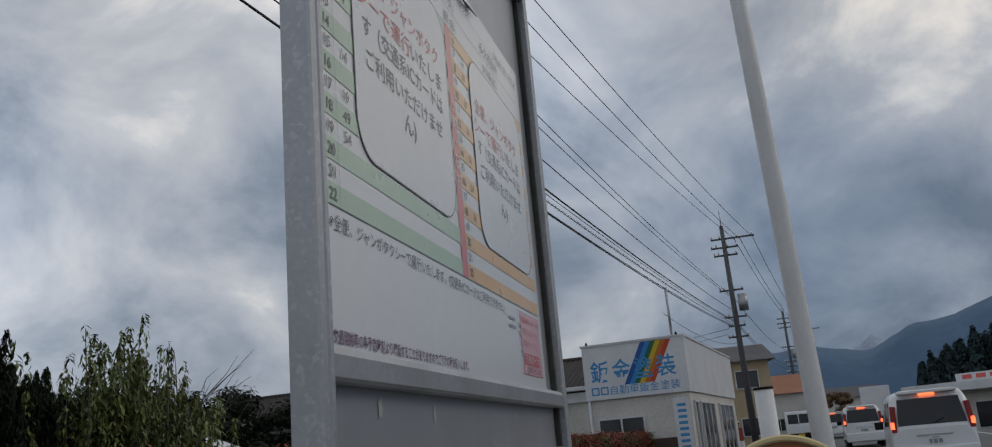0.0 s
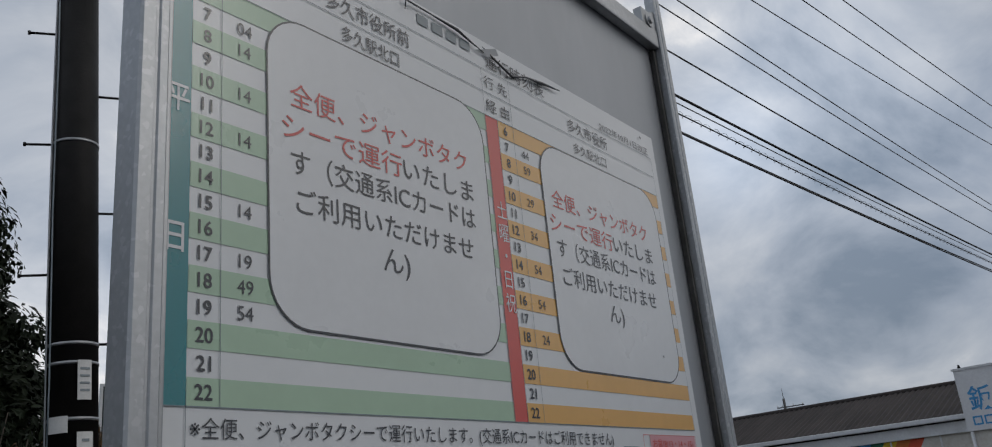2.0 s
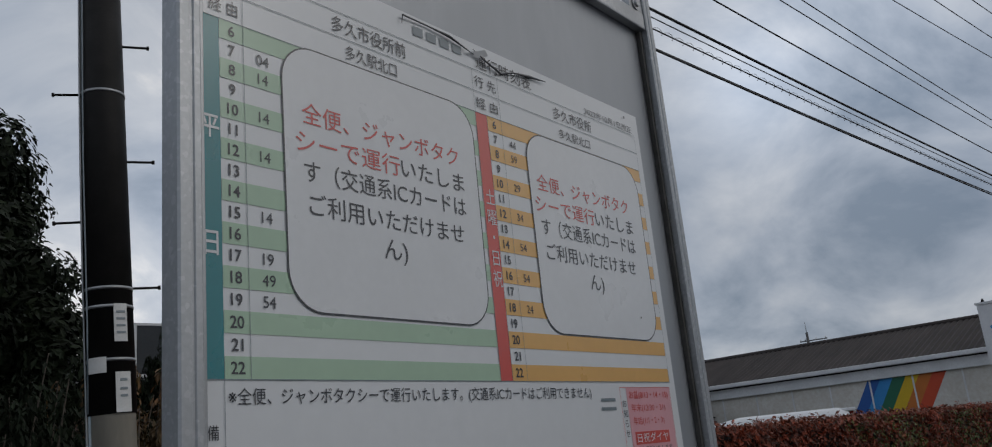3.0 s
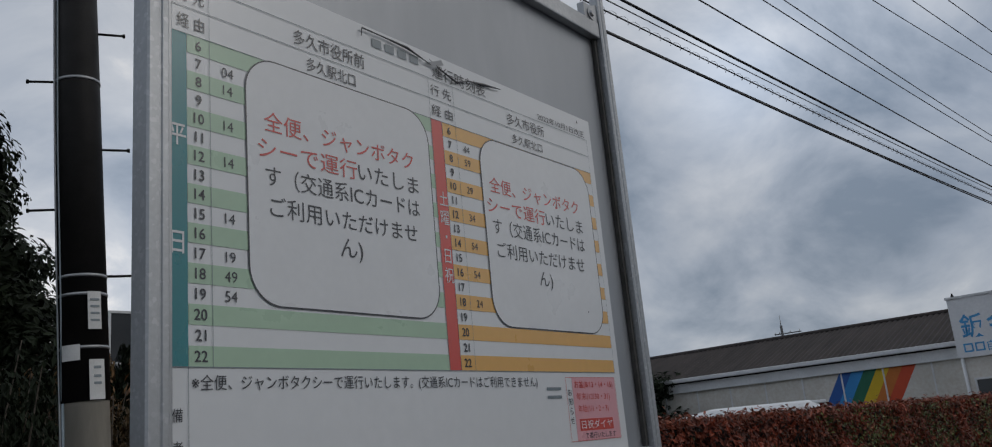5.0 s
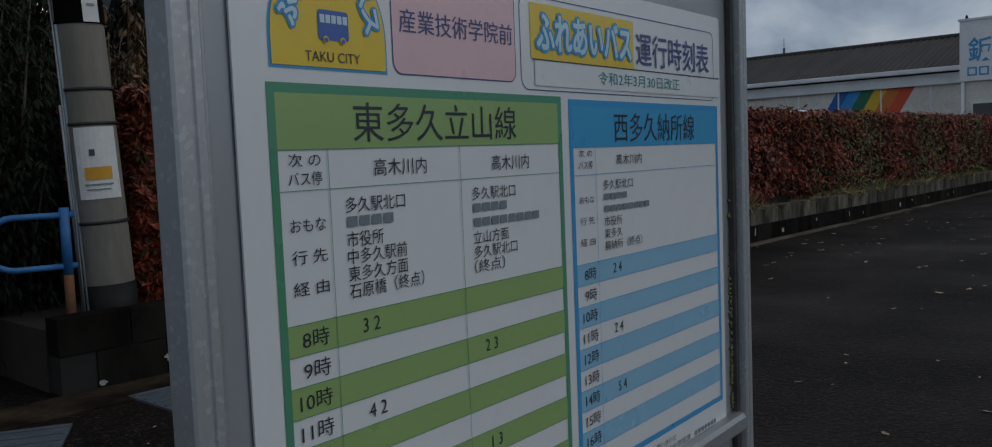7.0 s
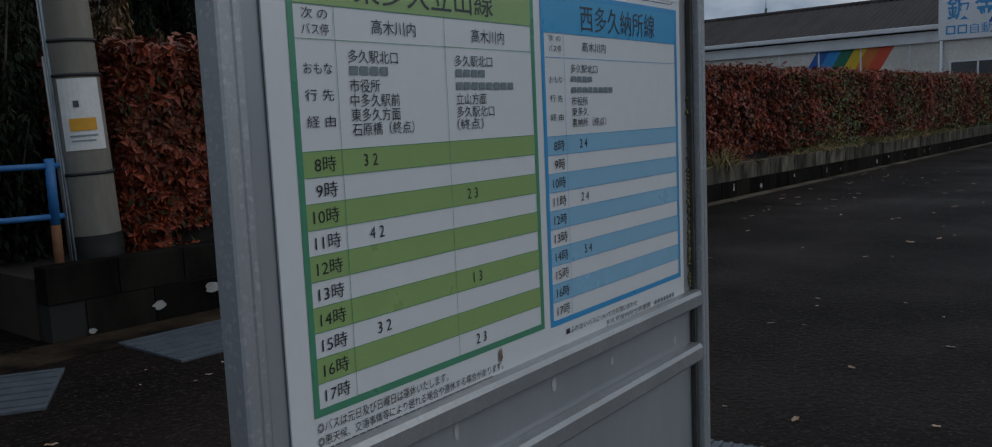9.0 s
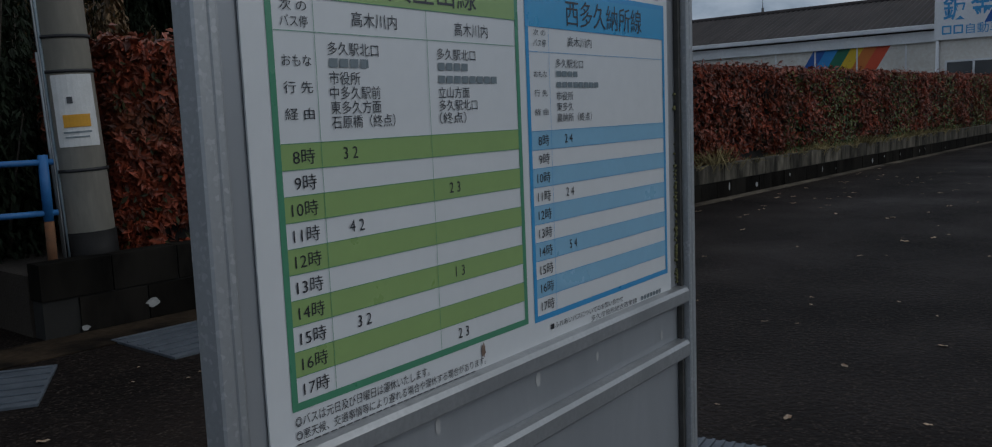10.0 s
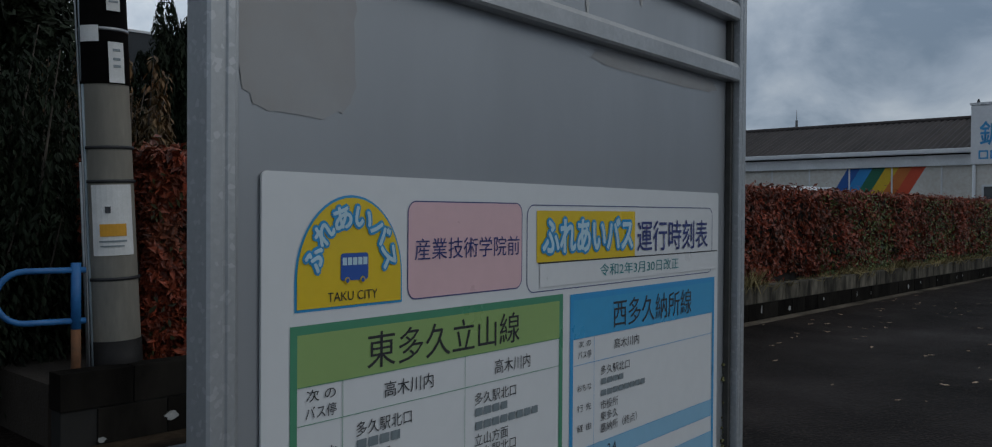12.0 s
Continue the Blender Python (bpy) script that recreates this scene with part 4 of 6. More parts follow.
def shrub(x, y, h, spread, seed, material=None, label="leafy olive-green shrub with upright shoots", leaf=0.085, shoots=26):
    """A broad-leaved shrub: upright shoots set with leaves, and a dense foot."""
    t = thing("shrub", label, "shrub", "shrubs behind the hedge")
    rng = np.random.default_rng(seed)
    rs = random.Random(seed)
    cs, ns, us = [], [], []
    for k in range(shoots):
        a, q = rs.uniform(0, 6.28), rs.random() ** 0.6 * spread
        b = Vector((x + math.cos(a) * q * 0.4, y + math.sin(a) * q * 0.4, 0.05))
        top = Vector((x + math.cos(a) * q, y + math.sin(a) * q, h * rs.uniform(0.66, 1.0)))
        mid = (b + top) / 2 + Vector((rs.uniform(-0.1, 0.1), rs.uniform(-0.1, 0.1), 0))
        if k < 14:
            bm = bmesh.new()
            tube(bm, [b, mid, top], [0.02, 0.012, 0.004], 5)
            part("stem", bm, BARK, t)
        n = 210
        f = rng.random(n) ** 0.8
        p = np.where((f < 0.5)[:, None], np.array(b) + (np.array(mid) - np.array(b)) * (2 * f)[:, None], np.array(mid) + (np.array(top) - np.array(mid)) * (2 * f - 1)[:, None])
        w = 0.26 * (1 - f) + 0.035
        j = unit(rng, n)
        cs.append(p + j * w[:, None])
        ns.append(j + [0, 0, 0.5])
        us.append(j * [1, 1, 0.2] + [0, 0, 0.8])
    leaves("crown", t, np.concatenate(cs), np.concatenate(ns), np.concatenate(us), leaf, leaf * 0.36, material or OLIVELEAF, seed)
    return t


def tree(x, y, h, r, seed, material=None, label="dark evergreen broad-leaved tree", leaf=0.10, clumps=60, low=0.25, per=240):
    t = thing("tree", label, "tree", "trees beyond the hedge")
    rng = np.random.default_rng(seed)
    rs = random.Random(seed)
    bm = bmesh.new()
    tube(bm, [(x, y, 0), (x + 0.1, y, h * 0.3), (x - 0.05, y + 0.1, h * 0.6), (x, y, h * 0.85)], [0.035 * h, 0.028 * h, 0.018 * h, 0.006 * h], 10)
    trunk = part("trunk", bm, BARK, t)
    cs, ns, us = [], [], []
    for k in range(clumps):
        a, q = rs.uniform(0, 6.28), rs.random() ** 0.5
        z = h * (low + (1 - low) * rs.random())
        rr = r * q * math.sqrt(max(0.05, 1 - ((z / h - 0.55) / 0.55) ** 2))
        c = np.array((x + math.cos(a) * rr, y + math.sin(a) * rr, z))
        if k < 12:
            bm = bmesh.new()
            tube(bm, [(x, y, max(0.3, z * 0.7)), tuple((np.array((x, y, z * 0.8)) + c) / 2), tuple(c)], [0.012 * h, 0.007 * h, 0.003 * h], 6)
            part("limb", bm, BARK, t)
        s = 0.15 * r * rs.uniform(0.8, 1.7) + 0.12
        j = unit(rng, per)
        cs.append(c + j * s * rng.random((per, 1)) ** 0.4 * [1, 1, 0.75])
        ns.append(j + [0, 0, 0.4])
        us.append(unit(rng, per))
    leaves("crown", t, np.concatenate(cs), np.concatenate(ns), np.concatenate(us), leaf, leaf * 0.45, material or DARKLEAF, seed)
    return t


def polar(az, d, eye=(-0.35, -0.25)):
    az += float(np.interp(az, (-30, -10, -4, -1, 8.6, 22, 45, 60), (-0.2, 0.0, 0.3, 0.5, 0.74, 0.95, 1.95, 2.0)))
    return eye[0] + d * math.cos(radians(az)), eye[1] + d * math.sin(radians(az))


def lift(az, d):
    """The fall or rise of the land's skyline along a bearing, at a distance."""
    return d * float(np.interp(az, (-10, -1, 9, 22, 45, 60), (0.011, 0.010, 0.004, -0.003, -0.013, -0.016)))


for k, (az, d, h, r) in enumerate(((55.6, 9.3, 3.15, 0.55), (53.2, 9.6, 3.80, 0.70), (51.4, 9.8, 3.60, 0.66), (49.4, 9.5, 3.70, 0.62), (47.6, 10.0, 3.35, 0.66), (45.8, 9.4, 3.0, 0.6), (43.8, 9.8, 2.9, 0.6), (41.9, 10.0, 2.75, 0.6))):
    conifer(*polar(az, d), h + 0.10, r * 1.12, 60 + k)
AUTUMN = mat("autumn_leaf", (0.20, 0.092, 0.034), (0.10, 0.058, 0.021), 0.6, scale=1.2, fine=14, island=0.5, third=(0.04, 0.05, 0.016))
for k, (az, d, h, s) in enumerate(((42.3, 10.4, 2.75, 0.6), (40.3, 10.2, 2.8, 0.65), (38.2, 10.0, 2.95, 0.65), (37.2, 10.2, 3.1, 0.5), (35.6, 10.6, 2.9, 0.6), (34.2, 10.3, 2.85, 0.6), (32.8, 11.0, 2.4, 0.5))):
    shrub(*polar(az, d), h + 0.08, s * 1.1, 80 + k)
for k, (az, d, h, s) in enumerate(((57.3, 7.6, 2.6, 0.5), (55.4, 8.0, 2.35, 0.55), (58.6, 8.2, 2.7, 0.6))):
    shrub(*polar(az, d), h + lift(az, d), s, 95 + k, AUTUMN, "rust-brown autumn shrub behind the hedge", 0.075, 30)
# bearings from 76 on: unseen trees, added to darken the post's reflections
for k, (az, d, h, r) in enumerate(((67.6, 9.0, 5.0, 0.95), (65.9, 10.0, 4.3, 1.1), (71.0, 8.4, 4.9, 1.4), (76, 8.2, 5.2, 1.6), (86, 8.0, 5.0, 1.7), (97, 7.8, 5.2, 1.7), (109, 7.6, 5.0, 1.7), (122, 7.4, 5.2, 1.7))):
    tree(*polar(az, d), h + lift(az, d), r, 110 + k, clumps=110, low=0.12)
for k, (az, d, h, s) in enumerate(((62.0, 7.0, 2.3, 0.75), (64.6, 6.8, 2.5, 0.75), (67.5, 6.6, 2.6, 0.8), (60.3, 8.0, 2.6, 0.7), (63.5, 6.3, 1.5, 0.5), (66.5, 6.1, 1.4, 0.55), (69.5, 6.2, 2.0, 0.6))):
    shrub(*polar(az, d), h, s, 120 + k, DARKLEAF, "dense dark green shrub", 0.075, 34)
for k, (az, d, h, r) in enumerate(((36.5, 34, 4.6, 2.6), (33.0, 33, 4.7, 2.6), (30.0, 35, 4.3, 2.8), (27.5, 36, 3.6, 2.6), (25.0, 40, 3.4, 2.6), (41.0, 34, 4.2, 2.8), (46.0, 32, 4.0, 2.8))):
    tree(*polar(az, d), h + lift(az, d), r, 140 + k, None, "distant dark green tree", 0.24, 60, 0.1, 150)
# bare twigs of a leafless tree
bare = thing("bare_tree", "leafless grey twiggy tree behind the shrubs", "tree")
rs = random.Random(9)
bx, by = polar(32.8, 16)
bm = bmesh.new(); tube(bm, [(bx, by, 0), (bx, by, 2.4)], [0.06, 0.04], 8); part("trunk", bm, BARK, bare)
for k in range(26):
    a = rs.uniform(0, 6.28)
    z = rs.uniform(1.6, 2.4)
    p = [Vector((bx, by, z))]
    for j in range(4):
        p.append(p[-1] + Vector((math.cos(a + rs.uniform(-0.5, 0.5)) * 0.26, math.sin(a + rs.uniform(-0.5, 0.5)) * 0.26, rs.uniform(0.18, 0.34))))
    bm = bmesh.new(); tube(bm, p, [0.014, 0.010, 0.008, 0.006, 0.003], 5); part("branch", bm, BARK, bare)
# fallen leaves
LEAFLITTER = mat("fallen_leaf", (0.50, 0.42, 0.31), (0.30, 0.16, 0.08), 0.7, scale=20, fine=120, rand=0.5)
bm = bmesh.new()
o = [(0.036 * math.cos(a), 0.017 * math.sin(a), 0.004 + 0.006 * abs(math.sin(2 * a))) for a in (2 * math.pi * k / 8 for k in range(8))]
vs = [bm.verts.new(p) for p in o]
c = bm.verts.new((0, 0, 0.003))
for k in range(8):
    bm.faces.new((c, vs[k], vs[(k + 1) % 8]))
litter = mesh_of("fallen_leaf", bm, LEAFLITTER)
rs = random.Random(21)
for k in range(205):
    u, v = rs.uniform(0.2, 13), -rs.random() ** 1.2 * 4.6 - 0.05
    if k > 192:
        u, v = rs.uniform(-0.8, 1.2), rs.uniform(-1.6, -0.6)
    s = rs.uniform(0.35, 0.85) * (1.25 if u > 5 else 0.85)
    ob = new("fallen_leaf", litter)
    ob.matrix_basis = Matrix.Translation(plan(u, v, 0.0)) @ pose(0, 0, 0.002, rs.uniform(-8, 8), rs.uniform(-8, 8), rs.uniform(0, 360)) @ Matrix.Diagonal((s, s, s, 1))
    tagged(ob, "dry pale fallen leaf on the asphalt", "leaf", "fallen leaves")

# ---------------------------------------------------------------- poles, signs and wires
STEEL = mat("zinc_steel", (0.45, 0.46, 0.47), (0.33, 0.34, 0.35), 0.45, 0.7, scale=12, fine=120)
POLECONC = mat("smooth_pole_concrete", (0.64, 0.60, 0.51), (0.36, 0.33, 0.27), 0.85, scale=1.6, fine=14, bump=0.12, third=(0.40, 0.37, 0.31), stretch=(3.0, 3.0, 0.7))
BLUEPAINT = mat("chipped_blue_paint", (0.035, 0.17, 0.42), (0.025, 0.12, 0.32), 0.5, scale=12, fine=90)
RUST = mat("rusty_steel", (0.22, 0.09, 0.035), (0.12, 0.06, 0.03), 0.85, scale=20, fine=120)
SIGNWHITE = mat("sign_white", (0.74, 0.74, 0.73), (0.64, 0.64, 0.62), 0.45, scale=15, fine=120)
AMBER = mat("amber_print", (0.72, 0.36, 0.02), None, 0.5)
SIGNBLUE = mat("sign_blue", (0.010, 0.052, 0.30), (0.008, 0.042, 0.25), 0.35, scale=8, fine=80)
WIRE = mat("black_cable", (0.018, 0.018, 0.02), None, 0.6)
EARTHWIRE = mat("pale_wire_sheath", (0.30, 0.36, 0.40), (0.22, 0.27, 0.30), 0.5, scale=9, fine=80)
PX, PY = 2.441, 4.446                                    # foot of the near utility pole


def pole_r(z):
    return 0.144 - 0.0060 * z


def utility_pole():
    t = thing("utility_pole", "concrete utility pole with black sleeve and steel bands", "utility pole", m=pose(PX, PY, 0) @ Matrix.Rotation(radians(2.3), 4, Vector((-0.40, -0.916, 0))))
    bm = bmesh.new(); tube(bm, [(0, 0, 0), (0, 0, 12.2)], [pole_r(0), pole_r(12.2)], 28); part("shaft", bm, POLECONC, t)
    bm = bmesh.new(); tube(bm, [(0, 0, 1.985), (0, 0, 5.6)], [pole_r(1.985) + 0.007, pole_r(5.6) + 0.007], 28); part("sleeve", bm, SLEEVE, t, "black plastic protective sleeve")
    bm = bmesh.new(); tube(bm, [(0, 0, 0.25), (0, 0, 0.54)], [pole_r(0.25) + 0.005, pole_r(0.5) + 0.005], 28); part("foot_wrap", bm, SLEEVE, t, "black bitumen wrap at the foot")
    for z, mt in ((0.89, WIRE), (1.44, WIRE), (1.63, WIRE), (2.29, STEEL), (2.60, STEEL), (2.71, STEEL), (3.95, STEEL), (5.3, STEEL)):
        bm = bmesh.new(); tube(bm, [(0, 0, z - 0.009), (0, 0, z + 0.009)], pole_r(z) + 0.0105, 28); part("band", bm, mt, t)
    view = Vector((-0.48, -0.877, 0))
    side = Vector((0.877, -0.48, 0))
    for k, z in enumerate((2.72, 3.14, 3.52, 3.96, 4.30, 4.72, 5.1)):
        s = 1 if k % 2 == 0 else -1
        for _ in range(1):
            d = side * s
            bm = bmesh.new()
            tube(bm, [d * (pole_r(z) - 0.02) + Vector((0, 0, z)), d * (pole_r(z) + 0.155) + Vector((0, 0, z - 0.004))], 0.008, 8)
            tube(bm, [d * (pole_r(z) + 0.15) + Vector((0, 0, z - 0.004)), d * (pole_r(z) + 0.165) + Vector((0, 0, z - 0.004))], 0.014, 8)
            part("step_bolt", bm, SLEEVE, t, "black steel step bolt")
    d = (side * -0.80 + view * 0.60).normalized()
    bm = bmesh.new()
    tube(bm, [d * (pole_r(z) + 0.006) + Vector((0, 0, z)) for z in (0.36, 1.0, 1.6, 1.985)], 0.008, 10)
    part("earth_wire_cover", bm, EARTHWIRE, t, "pale plastic cover over the earth wire")
    bm = bmesh.new()
    tube(bm, [d * (pole_r(z) + 0.016) + side * (0.004 * math.sin(z * 3.1)) + Vector((0, 0, z)) for z in (2.0, 2.5, 3.0, 3.5, 4.0, 4.5, 5.0, 5.6)], 0.0048, 8)
    part("earth_wire", bm, EARTHWIRE, t, "thin pale grey-blue earth wire")
    # plates strapped to the shaft, bent to its curve
    def plate(name, z0, z1, a0, a1, material, label, lift=0.012, parent=t):
        bm = bmesh.new()
        n = 8
        base = math.atan2(view.y, view.x)
        ring = []
        for z in (z0, z1):
            for r in (pole_r(z) + lift, pole_r(z) + lift + 0.003):
                ring.append([bm.verts.new((r * math.cos(base + radians(a0 + (a1 - a0) * k / n)), r * math.sin(base + radians(a0 + (a1 - a0) * k / n)), z)) for k in range(n + 1)])
        lo_i, lo_o, hi_i, hi_o = ring
        for k in range(n):
            bm.faces.new((lo_o[k], lo_o[k + 1], hi_o[k + 1], hi_o[k]))
            bm.faces.new((lo_i[k], hi_i[k], hi_i[k + 1], lo_i[k + 1]))
            bm.faces.new((hi_o[k], hi_o[k + 1], hi_i[k + 1], hi_i[k]))
            bm.faces.new((lo_o[k], lo_i[k], lo_i[k + 1], lo_o[k + 1]))
        for k in (0, n):
            bm.faces.new((lo_o[k], lo_i[k], hi_i[k], hi_o[k]))
        return part(name, bm, material, parent, label)
    p = plate("notice_plate", 1.023, 1.420, -36, 52, SIGNWHITE, "white notice plate with an amber bar", 0.010)
    plate("amber_bar", 1.131, 1.200, -20, 34, AMBER, "", 0.0135, p)
    plate("print_bar", 1.098, 1.108, -22, 34, GREYLINE, "", 0.0135, p)
    plate("print_bar", 1.072, 1.080, -20, 28, GREYLINE, "", 0.0135, p)
    plate("print_mark", 1.262, 1.298, -8, 3, BLACK, "", 0.0135, p)
    p = plate("number_plate", 2.388, 2.608, 11, 40, SIGNWHITE, "narrow white number plate", 0.022)
    for z in (2.56, 2.52, 2.48, 2.44):
        plate("print_bar", z - 0.006, z + 0.006, 16, 35, GREYLINE, "", 0.0255, p)
    plate("number_plate", 2.215, 2.305, -45, -6, SIGNWHITE, "small white tag", 0.022)
    p = plate("number_plate", 1.988, 2.215, 11, 44, SIGNWHITE, "narrow white number plate", 0.022)
    for z in (2.17, 2.12, 2.08):
        plate("print_bar", z - 0.007, z + 0.007, 20, 35, GREYLINE, "", 0.0255, p)
    # earth wire in a thin conduit
    bm = bmesh.new()
    base = math.atan2(view.y, view.x) - radians(62)
    tube(bm, [((pole_r(z) + 0.018) * math.cos(base + 0.12 * math.sin(z * 1.3)), (pole_r(z) + 0.018) * math.sin(base + 0.12 * math.sin(z * 1.3)), z) for z in [0.3 + 0.35 * k for k in range(32)]], 0.006, 6)
    part("earth_wire", bm, STEEL, t)
    bm = bmesh.new()
    tube(bm, [((pole_r(z) + 0.018) * math.cos(base), (pole_r(z) + 0.018) * math.sin(base), z) for z in (0.3, 1.55)], 0.011, 8)
    part("conduit", bm, STEEL, t)
    bm = bmesh.new(); box(bm, -0.2, 2.1, -0.05, 0.05, 11.38, 11.48, m=Matrix.Rotation(ROAD_YAW + math.pi / 2, 4, "Z")); part("crossarm", bm, STEEL, t)
    for o in (0.70, 1.15, 1.97):
        bm = bmesh.new(); b = ACROSS * o
        tube(bm, [b + Vector((0, 0, 11.48)), b + Vector((0, 0, 11.53)), b + Vector((0, 0, 11.58))], [0.05, 0.065, 0.03], 10); part("insulator", bm, SIGNWHITE, t)
    return t


utility_pole()


OLDPOLE = mat("aged_pole_concrete", (0.125, 0.125, 0.125), (0.085, 0.085, 0.088), 0.9, scale=2, fine=30)


def far_pole(x, y, h, lean, label):
    t = thing("utility_pole", label, "utility pole", "distant utility poles", m=pose(x, y, 0))
    bm = bmesh.new(); tube(bm, [(0, 0, 0), (0, lean, h)], [0.2, 0.11], 14); part("shaft", bm, OLDPOLE, t)
    for k, (z, w) in enumerate(((h - 0.75, 2.4), (h - 1.25, 1.5), (h - 1.7, 1.3), (h - 3.7, 1.3), (h - 5.2, 1.2), (h - 5.7, 0.9), (h - 6.3, 1.1))):
        c = Vector((0, lean * z / h, z))
        bm = bmesh.new()
        o = 0.5 if k == 0 else 0.0
        box(bm, -0.05, 0.05, -w / 2 - o, w / 2 - o, z - 0.045, z + 0.045, m=Matrix.Rotation(radians(0), 4, "Z") @ Matrix.Translation((0, lean * z / h, 0)))
        arm = part("crossarm", bm, OLDPOLE, t)
        for q in (-0.45, -0.1, 0.3, 0.47):
            bm = bmesh.new(); yy = lean * z / h + q * w - o
            tube(bm, [(0, yy, z + 0.04), (0, yy, z + 0.22)], [0.05, 0.03], 8); part("insulator", bm, SIGNWHITE, arm)
    bm = bmesh.new(); tube(bm, [(-0.15, -0.45, h - 4.9), (-0.15, -0.45, h - 4.0)], 0.26, 14); part("transformer", bm, STEEL, t, "grey steel transformer can")
    bm = bmesh.new(); tube(bm, [(0, lean, h), (0, lean, h + 0.9)], 0.03, 6); part("spike", bm, STEEL, t)
    return t


far_pole(50.1, -0.72, 12.7, 0.1, "tall concrete utility pole with crossarms")
far_pole(96.0, -5.9, 13.0, 0.1, "tall concrete utility pole with crossarms")
far_pole(112.0, -9.0, 13.2, 0.1, "tall concrete utility pole with crossarms")
far_pole(78.0, 27.0, 9.6, 0.0, "concrete utility pole behind the shed roof")


def cable(p, q, sag, r, name="power_cable", label="black overhead power cable", twist=False, n=28):
    p, q = Vector(p), Vector(q)
    pts = []
    for k in range(n + 1):
        f = k / n
        c = p.lerp(q, f)
        c.z -= sag * 4 * f * (1 - f)
        pts.append(c)
    bm = bmesh.new()
    tube(bm, pts, r, 5)
    solid(name, bm, WIRE, label, "cable", "overhead cables")


FX, FY = 50.1, -0.72
for o, fo, z in ((0.70, -1.5, 11.28), (1.15, -0.8, 11.28), (1.97, -0.55, 11.28)):
    cable((PX - 0.25, PY + o, z), (FX, FY + fo, 11.85), 0.5, 0.012)
for z, fz, o, sag, r in ((8.38, 8.70, 0.0, 0.45, 0.010), (8.24, 8.60, 0.15, 0.45, 0.010), (7.36, 7.85, 0.0, 0.45, 0.012), (6.66, 7.25, 0.0, 0.40, 0.019), (6.54, 7.18, 0.0, 0.40, 0.008),
                         (6.38, 7.05, 0.0, 0.40, 0.010), (6.13, 6.95, 0.05, 0.40, 0.013), (6.06, 6.88, -0.03, 0.41, 0.014)):
    cable((PX, PY + o, z), (FX, FY + 0.1, fz), sag, r, label="black overhead telephone cable" if z < 6.7 else "black overhead power cable")
# the lashing of the thickest cable
bm = bmesh.new()
pts = []
for k in range(900):
    f = k / 899 * 0.62
    c = Vector((PX, PY, 6.38)).lerp(Vector((FX, FY + 0.1, 7.05)), f)
    c.z -= 0.40 * 4 * f * (1 - f)
    pts.append(c + Vector((0, 0.035 * math.cos(k * 0.9), 0.035 * math.sin(k * 0.9))))
tube(bm, pts, 0.0028, 4)
solid("spiral_hanger", bm, WIRE, "black spiral hanger round a cable", "cable", "overhead cables")
for a, b in (((50.1, -0.72), (96.0, -5.9)),):
    for z, o, sag in ((11.3, -1.5, 0.6), (11.3, -0.8, 0.6), (11.3, -0.5, 0.6), (8.2, 0.1, 0.7), (6.7, 0.1, 0.7), (6.4, 0.0, 0.8)):
        cable((a[0], a[1] + o, z + 0.6), (b[0], b[1] + o, z + 0.7), sag, 0.016)
for z in (7.8, 7.5):
    cable((78.0, 27.3, z), (50.1, -0.2, z - 0.9), 0.5, 0.012)
cable((27.8, 1.7, 5.2), (FX, FY + 0.1, 6.1), 0.4, 0.009, "service_cable", "thin black service cable to the shop")
cable((PX, PY, 7.2), (6.03, 7.14, 0.0), 0.0, 0.0038, "guy_wire", "thin steel guy wire of the utility pole")


def lamp_column():
    t = thing("lamp_column", "tall white tapered steel lamp column", "lamp post", m=pose(5.093, -0.667, 0, -1.1, 0, 0))
    bm = bmesh.new(); tube(bm, [(0, 0, 0), (0, 0, 0.5), (0, 0, 1.5), (0, 0, 3.7), (0, 0, 7.5)], [0.063, 0.062, 0.059, 0.053, 0.042], 28); part("shaft", bm, WHITE, t)
    bm = bmesh.new(); box(bm, -0.16, 0.16, -0.16, 0.16, 0.0, 0.018, 0.003); b = part("base_plate", bm, STEEL, t)
    for sx in (-0.12, 0.12):
        for sy in (-0.12, 0.12):
            bm = bmesh.new(); tube(bm, [(sx, sy, 0.018), (sx, sy, 0.055)], 0.013, 6); part("bolt", bm, STEEL, b)
    return t


lamp_column()
WHITECYL = thing("white_post", "short round white post with a dark cap", "post", m=pose(6.607, -0.397, 0))
bm = bmesh.new(); tube(bm, [(0, 0, 0), (0, 0, 1.722)], 0.070, 24); part("shaft", bm, WHITE, WHITECYL)
bm = bmesh.new(); tube(bm, [(0, 0, 1.722), (0, 0, 1.741)], 0.073, 24); part("cap", bm, SLEEVE, WHITECYL)

